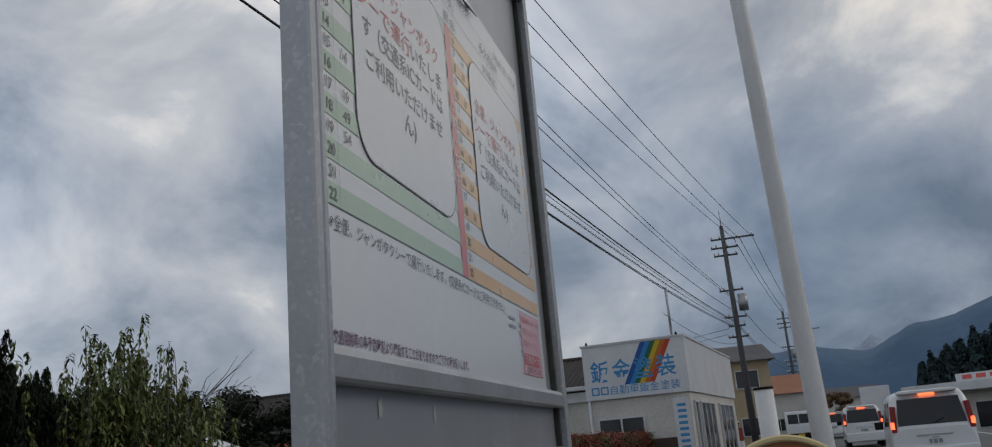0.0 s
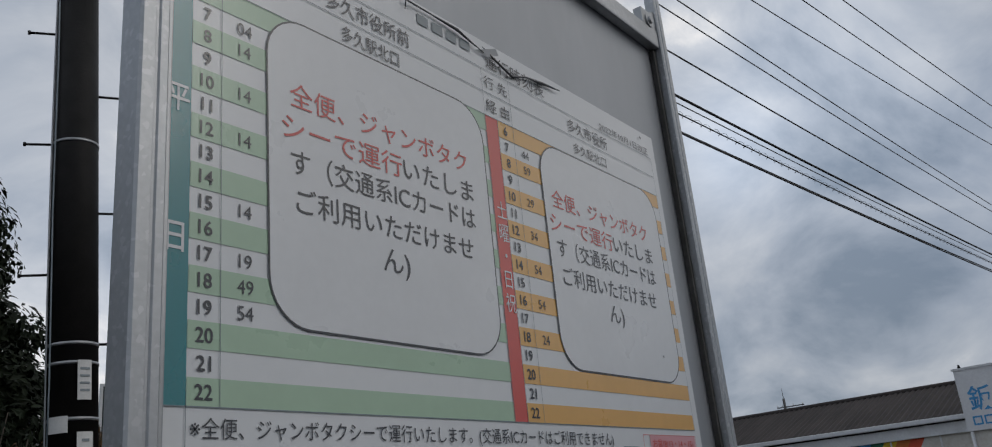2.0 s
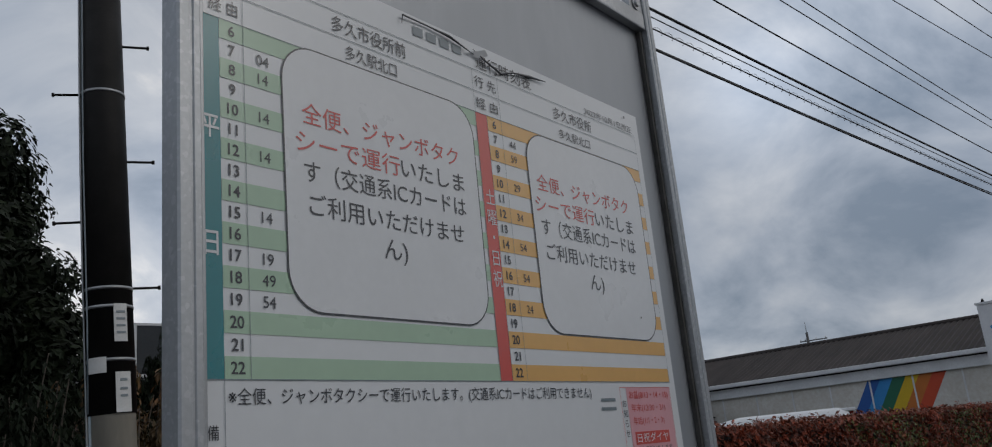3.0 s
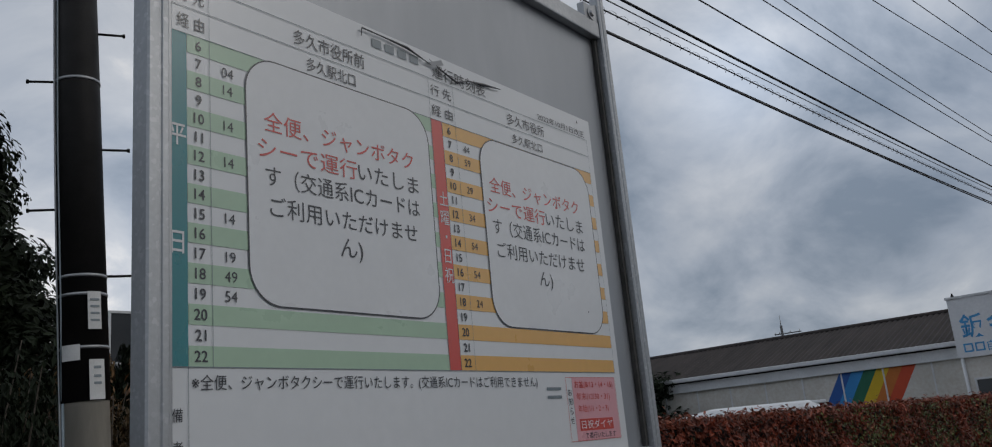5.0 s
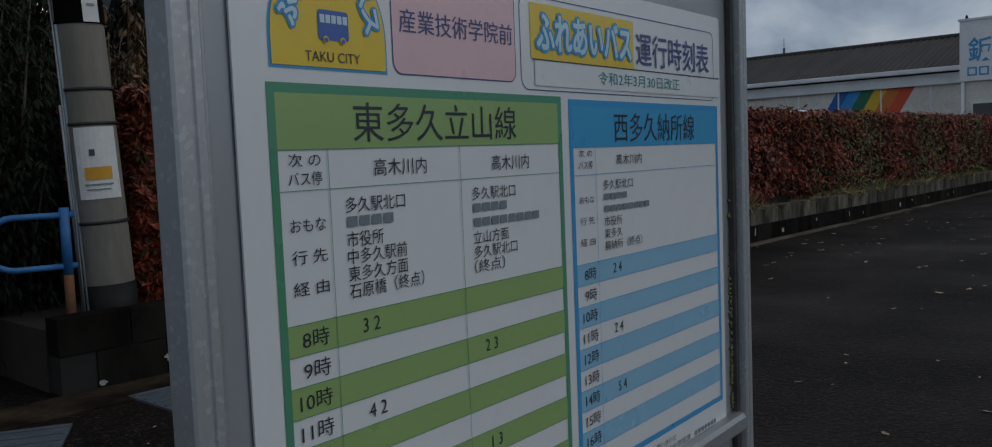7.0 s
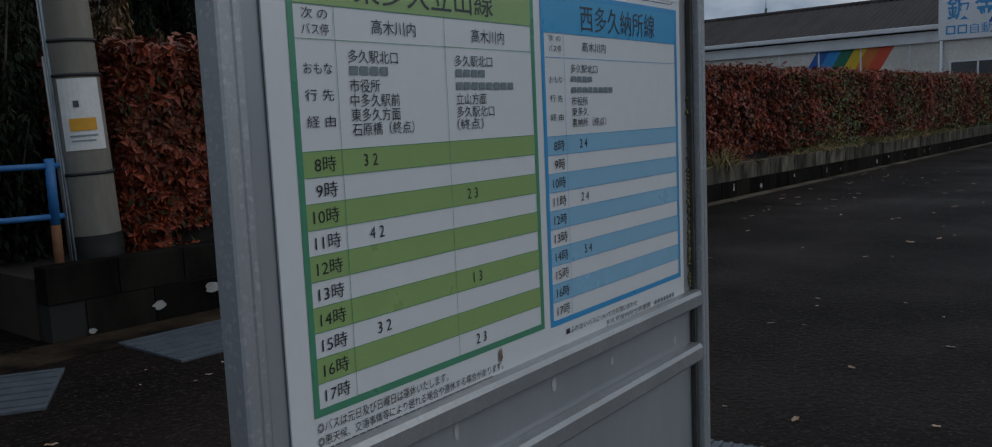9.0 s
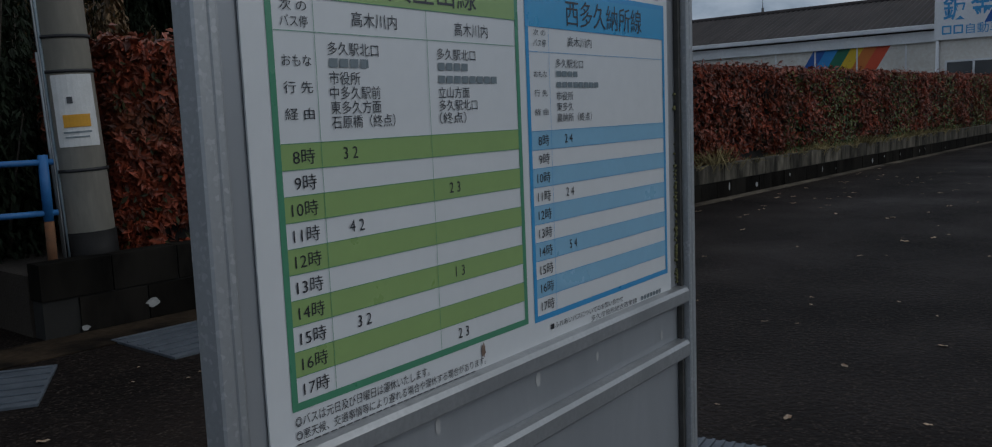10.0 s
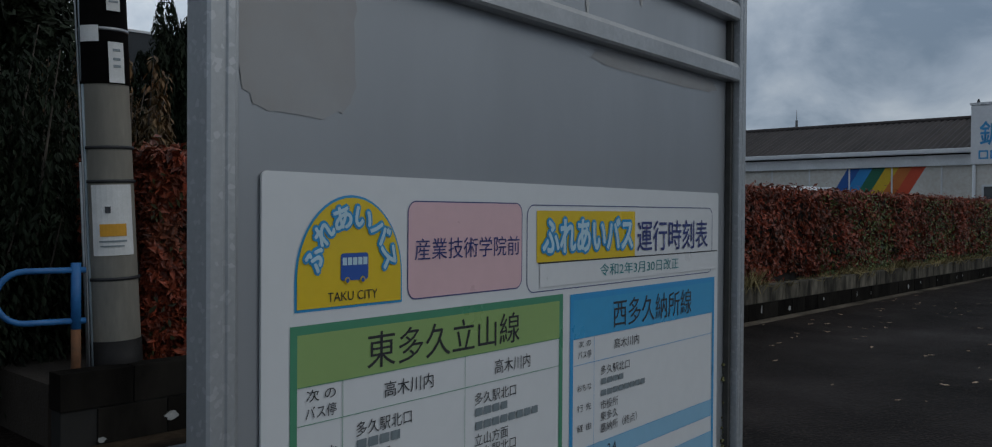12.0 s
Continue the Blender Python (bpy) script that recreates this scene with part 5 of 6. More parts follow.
# the round stop sign of the bus bay
ORANGEFACE = mat("faded_orange_face", (0.42, 0.16, 0.035), (0.33, 0.12, 0.03), 0.5, scale=6, fine=60)
CREAM = mat("cream_rim", (0.70, 0.56, 0.28), (0.60, 0.47, 0.22), 0.45, scale=9, fine=80)
disc = thing("round_sign", "round orange sign with a cream rim on a post", "sign", m=pose(3.907, -0.369, 1.083, 0, 0, -2))
bm = bmesh.new(); tube(bm, [(0.004, 0, 0), (0.030, 0, 0)], 0.296, 48); part("face", bm, ORANGEFACE, disc)
bm = bmesh.new()
for k in range(64):
    a0, a1 = 2 * math.pi * k / 64, 2 * math.pi * (k + 1) / 64
    ring = []
    for a in (a0, a1):
        ring.append([bm.verts.new((x, r * math.cos(a), r * math.sin(a))) for x, r in ((-0.012, 0.297), (-0.017, 0.305), (-0.014, 0.319), (0.0, 0.327), (0.040, 0.327), (0.045, 0.297))])
    for j in range(6):
        bm.faces.new((ring[0][j], ring[0][(j + 1) % 6], ring[1][(j + 1) % 6], ring[1][j]))
bmesh.ops.remove_doubles(bm, verts=bm.verts, dist=0.0002)
part("rim", bm, CREAM, disc)
bm = bmesh.new(); tube(bm, [(0.07, 0, 0.24), (0.07, 0, -1.05)], 0.025, 14); part("post", bm, STEEL, disc)
bm = bmesh.new(); tube(bm, [(0.07, 0, -1.083), (0.07, 0, -1.0), (0.07, 0, -0.96)], [0.22, 0.20, 0.10], 24); part("foot", bm, CONCRETE, disc, "round concrete foot")

# the blue path sign, two plates back to back
sx, sy = 5.024, 5.675
psign = thing("path_sign", "round blue footpath and cycle sign on a white post", "road sign", m=pose(sx, sy, 0, 0, 0, -89.3))
bm = bmesh.new(); tube(bm, [(0.0, 0.05, 0), (0.0, 0.05, 3.345)], 0.038, 16); part("post", bm, WHITE, psign)
bm = bmesh.new(); tube(bm, [(0, 0, 3.175), (0, -0.008, 3.175)], 0.300, 48); face = part("plate", bm, SIGNBLUE, psign, "blue round plate")
bm = bmesh.new(); tube(bm, [(0.05, 0.125, 3.175), (0.05, 0.133, 3.175)], 0.300, 48); part("back_plate", bm, STEEL, psign, "grey back of a second round plate")
for z in (3.065, 3.285):
    bm = bmesh.new(); box(bm, -0.17, 0.21, 0.062, 0.115, z - 0.022, z + 0.022, 0.004); part("bracket", bm, STEEL, psign)
Y = -0.0095


def picto(name, shapes):
    bm = bmesh.new()
    for o in shapes:
        bm.faces.new([bm.verts.new((x, Y, 3.175 + z)) for x, z in o])
    part(name, bm, SIGNWHITE, face)


def ball(x, z, r, n=14):
    return [(x + r * math.cos(2 * math.pi * k / n), z + r * math.sin(2 * math.pi * k / n)) for k in range(n)]


def ringed(x, z, r, w, name):
    outline_band(name, [(a, 3.175 + b) for a, b in ball(x, z, r, 24)], [(a, 3.175 + b) for a, b in ball(x, z, r - w, 24)], Y, SIGNWHITE, face)


# plain marks above and a bicycle below
picto("tall_mark", [[(-0.062, 0.235), (-0.062, 0.03), (-0.012, 0.03), (-0.012, 0.235)]])
picto("short_mark", [[(0.025, 0.15), (0.025, 0.03), (0.062, 0.03), (0.062, 0.15)]])
ringed(-0.085, -0.155, 0.065, 0.012, "cycle_wheel")
ringed(0.085, -0.155, 0.065, 0.012, "cycle_wheel")
picto("cycle_pictogram", [[(-0.09, -0.15), (-0.04, -0.07), (-0.03, -0.075), (-0.08, -0.155)], [(-0.04, -0.07), (0.05, -0.07), (0.05, -0.08), (-0.04, -0.08)],
                          [(0.05, -0.03), (0.095, -0.155), (0.083, -0.158), (0.038, -0.03)], [(-0.06, -0.03), (-0.01, -0.03), (-0.01, -0.042), (-0.06, -0.042)],
                          [(-0.035, -0.04), (0.0, -0.155), (-0.012, -0.158), (-0.047, -0.04)], [(0.0, -0.15), (0.05, -0.07), (0.06, -0.075), (0.01, -0.158)]])

# blue pipe guard with a rounded end at the wall's free end
guard = thing("pipe_guard", "low guard of blue painted pipe with rust", "guard rail")
gx, gy = 2.175, 4.414
ux, uy = -0.955, 0.296
bm = bmesh.new(); tube(bm, [(gx, gy, 0.33), (gx, gy, 0.62)], 0.026, 14); part("post_foot", bm, RUST, guard, "rusty lower half of the post")
bm = bmesh.new(); tube(bm, [(gx, gy, 0.62), (gx, gy, 0.985)], 0.0265, 14); part("post", bm, BLUEPAINT, guard)
pts = []
top, low = 0.945, 0.665
L = 0.25
pts = [(gx + 0.05 * -ux, gy - 0.05 * uy, top)] + [(gx + ux * L, gy + uy * L, top)]
for k in range(1, 12):
    a = math.pi * k / 12
    pts.append((gx + ux * (L + 0.14 * math.sin(a)), gy + uy * (L + 0.14 * math.sin(a)), (top + low) / 2 + (top - low) / 2 * math.cos(a)))
pts += [(gx + ux * L, gy + uy * L, low), (gx - 0.05 * ux, gy - 0.05 * uy, low)]
bm = bmesh.new(); tube(bm, pts, 0.017, 10); part("rail", bm, BLUEPAINT, guard)

# ---------------------------------------------------------------- the body shop, the shed and the houses
GLASS = mat("dark_window_glass", (0.02, 0.024, 0.028), None, 0.08, scale=2, fine=20)
CREAMWALL = mat("stained_white_wall", (0.68, 0.67, 0.63), (0.54, 0.53, 0.49), 0.75, scale=0.9, fine=12, third=(0.46, 0.40, 0.33))
FASCIA = mat("white_fascia", (0.70, 0.71, 0.72), (0.58, 0.59, 0.60), 0.6, scale=1.5, fine=20)
BROWN = mat("brown_panel", (0.075, 0.045, 0.035), None, 0.6)
SIGNPANEL = mat("weathered_sign_panel", (0.74, 0.75, 0.76), (0.64, 0.65, 0.67), 0.5, scale=1.2, fine=16)
LETTERBLUE = mat("sign_letter_blue", (0.035, 0.24, 0.52), (0.05, 0.30, 0.58), 0.5, scale=3, fine=30)
RAINBOW = [mat(n, c, tuple(v * 0.85 for v in c), 0.6, scale=2, fine=25) for n, c in
           (("stripe_blue", (0.015, 0.10, 0.38)), ("stripe_sky", (0.03, 0.26, 0.62)), ("stripe_green", (0.01, 0.14, 0.075)),
            ("stripe_yellow", (0.68, 0.46, 0.01)), ("stripe_orange", (0.55, 0.16, 0.02)), ("stripe_red", (0.60, 0.07, 0.02)))]
SHOP = Matrix.Translation((27.77, 4.36, 0)) @ FACING @ Matrix.Diagonal((1.03, 1, 1.045, 1))


def sub(name, m, material, parent, label="", bevel=0.0, **b):
    bm = bmesh.new()
    box(bm, b["x"][0], b["x"][1], b["y"][0], b["y"][1], b["z"][0], b["z"][1], bevel)
    return part(name, bm, material, parent, label)


def glazed(parent, x, y, z, cols=2, thick=0.05, axis="x", nm="window"):
    """A window: frame, glass and bars; x, z its span and y its plane (axis 'y': the plane is x, the span is y)."""
    bm = bmesh.new()
    def bx(a0, a1, d0, d1, z0, z1):
        if axis == "x":
            box(bm, a0, a1, y + d0, y + d1, z0, z1)
        else:
            box(bm, y - d1, y - d0, a0, a1, z0, z1)
    a0, a1 = x
    z0, z1 = z
    # one closed ring for the frame
    ring = []
    for d in (-0.05, 0.02):
        for q in (0.0, thick):
            pts = ((a0 + q, z0 + q), (a1 - q, z0 + q), (a1 - q, z1 - q), (a0 + q, z1 - q))
            ring.append([bm.verts.new((a, y + d, zz) if axis == "x" else (y - d, a, zz)) for a, zz in pts])
    fo, fi, bo, bi = ring
    for k in range(4):
        n = (k + 1) % 4
        for a, b in ((fo, fi), (fi, bi), (bi, bo), (bo, fo)):
            bm.faces.new((a[k], a[n], b[n], b[k]))
    w = part(nm, bm, FASCIA, parent)
    for k in range(1, cols):
        c = a0 + (a1 - a0) * k / cols
        bm = bmesh.new()
        bx(c - thick / 2, c + thick / 2, -0.04, 0.018, z0 + thick, z1 - thick)
        part("mullion", bm, FASCIA, w)
    bm = bmesh.new()
    bx(a0 + 0.01, a1 - 0.01, -0.012, 0.0, z0 + 0.01, z1 - 0.01)
    part("pane", bm, GLASS, w)
    return w


def sign_text(body, x0, x1, z0, z1, y, material, parent, bold=0.0):
    return write(body, x0, x1, z0, z1, y, material, parent, bold=bold, name="sign_lettering")


def body_shop():
    t = thing("body_shop", "small flat-roofed white car body shop with a rainbow sign", "building", m=SHOP)
    w = 3.05
    sub("wall", SHOP, CREAMWALL, t, x=(0, w), y=(0.0, 11), z=(0, 2.62))
    p = sub("sign_panel", SHOP, SIGNPANEL, t, "white sign fascia with blue lettering", 0.01, x=(-0.06, w + 0.06), y=(-0.10, 11.1), z=(2.60, 4.20))
    sub("coping", SHOP, FASCIA, t, x=(-0.09, w + 0.09), y=(-0.13, 11.13), z=(4.20, 4.26))
    y = -0.103
    for k, m in enumerate(RAINBOW):
        x0 = 1.18 + 0.155 * k
        bm = bmesh.new()
        bm.faces.new([bm.verts.new(q) for q in ((x0, y, 2.98), (x0 + 0.155, y, 2.98), (x0 + 0.155 + 0.62, y, 4.17), (x0 + 0.62, y, 4.17))])
        part("sign_stripe", bm, m, p)
    for k, c in enumerate("鈑金塗装"):
        sign_text(c, 0.16 + 0.68 * k, 0.16 + 0.68 * k + 0.58, 3.12, 3.75, y - 0.006, LETTERBLUE, p, 0.012)
    for k in range(2):
        outline_band("sign_bar", [(0.14 + 0.29 * k, 2.74), (0.38 + 0.29 * k, 2.74), (0.38 + 0.29 * k, 2.97), (0.14 + 0.29 * k, 2.97)],
                     [(0.18 + 0.29 * k, 2.78), (0.34 + 0.29 * k, 2.78), (0.34 + 0.29 * k, 2.93), (0.18 + 0.29 * k, 2.93)], y - 0.006, LETTERBLUE, p)
    sign_text("自動車鈑金塗装", 0.74, 2.85, 2.72, 2.99, y - 0.006, LETTERBLUE, p)
    glazed(t, (0.22, 1.66), -0.03, (1.20, 2.05), 2)
    sub("shutter", SHOP, BROWN, t, "dark brown panel", x=(1.75, 2.72), y=(-0.05, 0.0), z=(0.0, 1.35))
    b = sub("name_board", SHOP, SIGNPANEL, t, "tall white board with bars of small print", x=(2.55, 3.02), y=(-0.09, -0.01), z=(0.55, 2.45))
    for k in range(9):
        sub("print_bar", SHOP, LETTERBLUE, b, x=(2.66, 2.92), y=(-0.096, -0.091), z=(2.2 - 0.17 * k, 2.28 - 0.17 * k))
    # the long side towards the road
    glazed(t, (0.5, 1.1), w + 0.03, (0.4, 2.35), 1, axis="y")
    glazed(t, (1.7, 4.6), w + 0.03, (0.35, 2.35), 3, axis="y")
    glazed(t, (6.0, 9.6), w + 0.03, (0.35, 2.35), 3, axis="y")
    bm = bmesh.new(); tube(bm, [(2.72, 0.3, 4.2), (2.72, 0.3, 5.75)], 0.04, 8); part("mast", bm, STEEL, t)
    bm = bmesh.new(); tube(bm, [(0.02, -0.05, 0.0), (0.02, -0.05, 2.6)], 0.045, 10); part("downpipe", bm, FASCIA, t)
    for q in (0.1, 2.9):
        bm = bmesh.new(); tube(bm, [(q, -0.02, 4.26), (q, -0.02, 4.36)], [0.05, 0.02], 8); part("finial", bm, SLEEVE, t)
    return t


body_shop()


def shed():
    t = thing("paint_shed", "long white shed with dark corrugated roof and rainbow stripes", "shed", m=SHOP)
    y0, y1, x0, x1 = 2.2, 8.4, -17.0, 0.0
    sub("wall", SHOP, CREAMWALL, t, x=(x0, x1 - 0.02), y=(y0, y1), z=(0, 2.9))
    sub("fascia", SHOP, FASCIA, t, "white sheet fascia under the eave", 0.01, x=(x0 - 0.1, x1 + 0.05), y=(y0 - 0.12, y0 + 0.3), z=(2.70, 3.02))
    sub("gutter", SHOP, FASCIA, t, "white half-round gutter", 0.03, x=(x0 - 0.1, x1 + 0.05), y=(y0 - 0.32, y0 - 0.14), z=(3.06, 3.20))
    # corrugated roof, ridge parallel to the front
    for a, b, nm in (((y0 - 0.28, 3.16), ((y0 + y1) / 2, 4.37), "roof"), ((y1 + 0.28, 3.16), ((y0 + y1) / 2, 4.37), "roof")):
        n = int((x1 - x0 + 0.2) / 0.0975)
        verts, faces = [], []
        for k in range(n + 1):
            x = x0 - 0.1 + (x1 - x0 + 0.2) * k / n
            dz = 0.022 * (1 if k % 2 else -1)
            verts += [(x, a[0], a[1] + dz), (x, b[0], b[1] + dz), (x, a[0], a[1] + dz - 0.05), (x, b[0], b[1] + dz - 0.05)]
        for k in range(n):
            i, j = 4 * k, 4 * k + 4
            faces += [(i, j, j + 1, i + 1), (i + 2, i + 3, j + 3, j + 2), (i, i + 2, j + 2, j)]
        me = bpy.data.meshes.new(nm)
        me.from_pydata(verts, [], faces)
        me.materials.append(ROOF)
        ob = new(nm, me)
        ob.parent = t
    bm = bmesh.new(); tube(bm, [(x0 - 0.1, (y0 + y1) / 2, 4.37), (x1 + 0.1, (y0 + y1) / 2, 4.37)], 0.09, 8); part("ridge_cap", bm, ROOF, t)
    for x in (x0 + 0.01, x1 - 0.06):
        bm = bmesh.new()
        v = [[bm.verts.new((xx, yy, zz)) for yy, zz in ((y0, 2.9), (y1, 2.9), ((y0 + y1) / 2, 4.28))] for xx in (x, x + 0.05)]
        bm.faces.new(v[0]); bm.faces.new(list(reversed(v[1])))
        for k in range(3):
            bm.faces.new((v[0][k], v[1][k], v[1][(k + 1) % 3], v[0][(k + 1) % 3]))
        part("gable", bm, CREAMWALL, t)
    y = y0 - 0.006
    for k, m in enumerate(RAINBOW):
        s = 0.405
        xt = -4.38 + s * k
        bm = bmesh.new()
        bm.faces.new([bm.verts.new(q) for q in ((xt - 1.05, y, 1.0), (xt + s - 1.05, y, 1.0), (xt + s, y, 2.695), (xt, y, 2.695))])
        part("painted_stripe", bm, m, t)
    for k in range(14):
        x = -1.62 - 1.35 * k if k else -1.50
        sub("panel_joint", SHOP, FASCIA, t, x=(x - 0.025, x + 0.025), y=(y0 - 0.02, y0 - 0.009), z=(0.0, 2.69))
    return t


shed()


def house(name_label, m, w, d, h, roof_h, wall, roof, windows=3, storeys=1):
    t = thing("house", name_label, "house", "houses in the distance", m=m)
    bm = bmesh.new(); box(bm, -w / 2, w / 2, 0, d, 0, h); part("wall", bm, wall, t)
    bm = bmesh.new()
    e = 0.45
    v = [[bm.verts.new((x, y, z)) for y, z in ((-e, h - 0.05), (d + e, h - 0.05), (d / 2, h + roof_h))] for x in (-w / 2 - e, w / 2 + e)]
    bm.faces.new(v[0]); bm.faces.new(list(reversed(v[1])))
    for k in range(3):
        bm.faces.new((v[0][k], v[1][k], v[1][(k + 1) % 3], v[0][(k + 1) % 3]))
    part("roof", bm, roof, t)
    for s in range(storeys):
        for k in range(windows):
            x = -w / 2 + w * (k + 0.5) / windows
            glazed(t, (x - 0.7, x + 0.7), -0.03, (1.0 + 2.8 * s, 2.1 + 2.8 * s), 2)
    return t


def at_az(az, d):
    x, y = polar(az, d)
    return pose(x, y, 0, 0, 0, az - 90)


TILEROOF = mat("grey_tile_roof", (0.07, 0.07, 0.075), None, 0.6, scale=1, fine=10)
ORANGEROOF = mat("orange_tile_roof", (0.33, 0.13, 0.06), None, 0.6, scale=1, fine=10)
BEIGE = mat("beige_render", (0.52, 0.40, 0.25), None, 0.8, scale=0.8, fine=10)
house("two-storey beige house with dark roof", at_az(0.3, 56) @ pose(0, 0, 0, 0, 0, 8), 5.5, 7, 5.5, 1.2, BEIGE, TILEROOF, 2, 2)
house("white house with orange tile roof", at_az(-3.3, 85), 5.0, 8, 4.3, 1.8, CREAMWALL, ORANGEROOF, 2, 1)
house("white house with dark roof in the distance", at_az(-6.0, 140), 9, 8, 4.7, 1.6, CREAMWALL, TILEROOF, 3, 1)
house("beige cottage behind the shrubs", at_az(30.7, 24) @ pose(0, 0, 0, 0, 0, 70), 4.0, 3.0, 1.85, 0.75, BEIGE, FASCIA, 2, 1)
house("white cottage with grey roof behind the shrubs", at_az(27.6, 40), 3, 5, 2.2, 1.1, CREAMWALL, TILEROOF, 2, 1)
house("house with low grey roof behind the pole", at_az(60.0, 19) @ pose(0, 0, 0, 0, 0, 20), 5, 6, 3.7, 1.0, BROWN, TILEROOF, 2, 2)
house("small house roof beyond the shed", at_az(18.3, 60), 4, 5, 4.8, 0.9, CREAMWALL, TILEROOF, 2, 1)


def roadside_store():
    t = thing("roadside_store", "white roadside shop with a roof sign", "shop", m=at_az(-13.4, 62) @ pose(0, 0, 0, 0, 0, -18))
    sub("wall", None, CREAMWALL, t, x=(-4.0, 8), y=(0, 9), z=(0, 2.6))
    sub("canopy", None, FASCIA, t, "white canopy fascia", 0.03, x=(-4.6, 8.6), y=(-1.2, 9), z=(2.6, 3.15))
    r = sub("roof_sign", None, SIGNPANEL, t, "white roof sign with red bars", 0.02, x=(-1.4, 3.2), y=(-0.6, -0.4), z=(3.16, 3.62))
    for k in range(5):
        sub("sign_bar", None, SCARLET, r, x=(-1.0 + 0.8 * k, -0.45 + 0.8 * k), y=(-0.62, -0.605), z=(3.26, 3.52))
    for k in range(4):
        glazed(t, (-3.6 + 2.8 * k, -1.4 + 2.8 * k), -0.03, (0.3, 1.9), 2)
    return t


roadside_store()

# ---------------------------------------------------------------- vehicles
CARWHITE = mat("white_car_paint", (0.74, 0.75, 0.76), (0.70, 0.71, 0.72), 0.22, scale=2, fine=20, spread=0.03)
CARGLASS = mat("tinted_glass", (0.012, 0.013, 0.016), None, 0.06)
CHROME = mat("chrome", (0.62, 0.62, 0.63), None, 0.15, 1.0)


def lit(name, colour, strength):
    m = bpy.data.materials.new(name)
    m.use_nodes = True
    p = m.node_tree.nodes["Principled BSDF"]
    p.inputs["Base Color"].default_value = (*colour, 1)
    p.inputs["Emission Color"].default_value = (*colour, 1)
    p.inputs["Emission Strength"].default_value = strength
    return m


BRAKE = lit("lit_brake_lamp", (1.0, 0.20, 0.07), 1.7)
REDLENS = mat("red_lamp_lens", (0.30, 0.02, 0.015), None, 0.15)


def loft(bm, rings):
    vs = [[bm.verts.new(p) for p in r] for r in rings]
    n = len(vs[0])
    for a, b in zip(vs, vs[1:]):
        for k in range(n):
            f = bm.faces.new((a[k], a[(k + 1) % n], b[(k + 1) % n], b[k]))
            f.smooth = True
    bm.faces.new(list(reversed(vs[0]))); bm.faces.new(vs[-1])


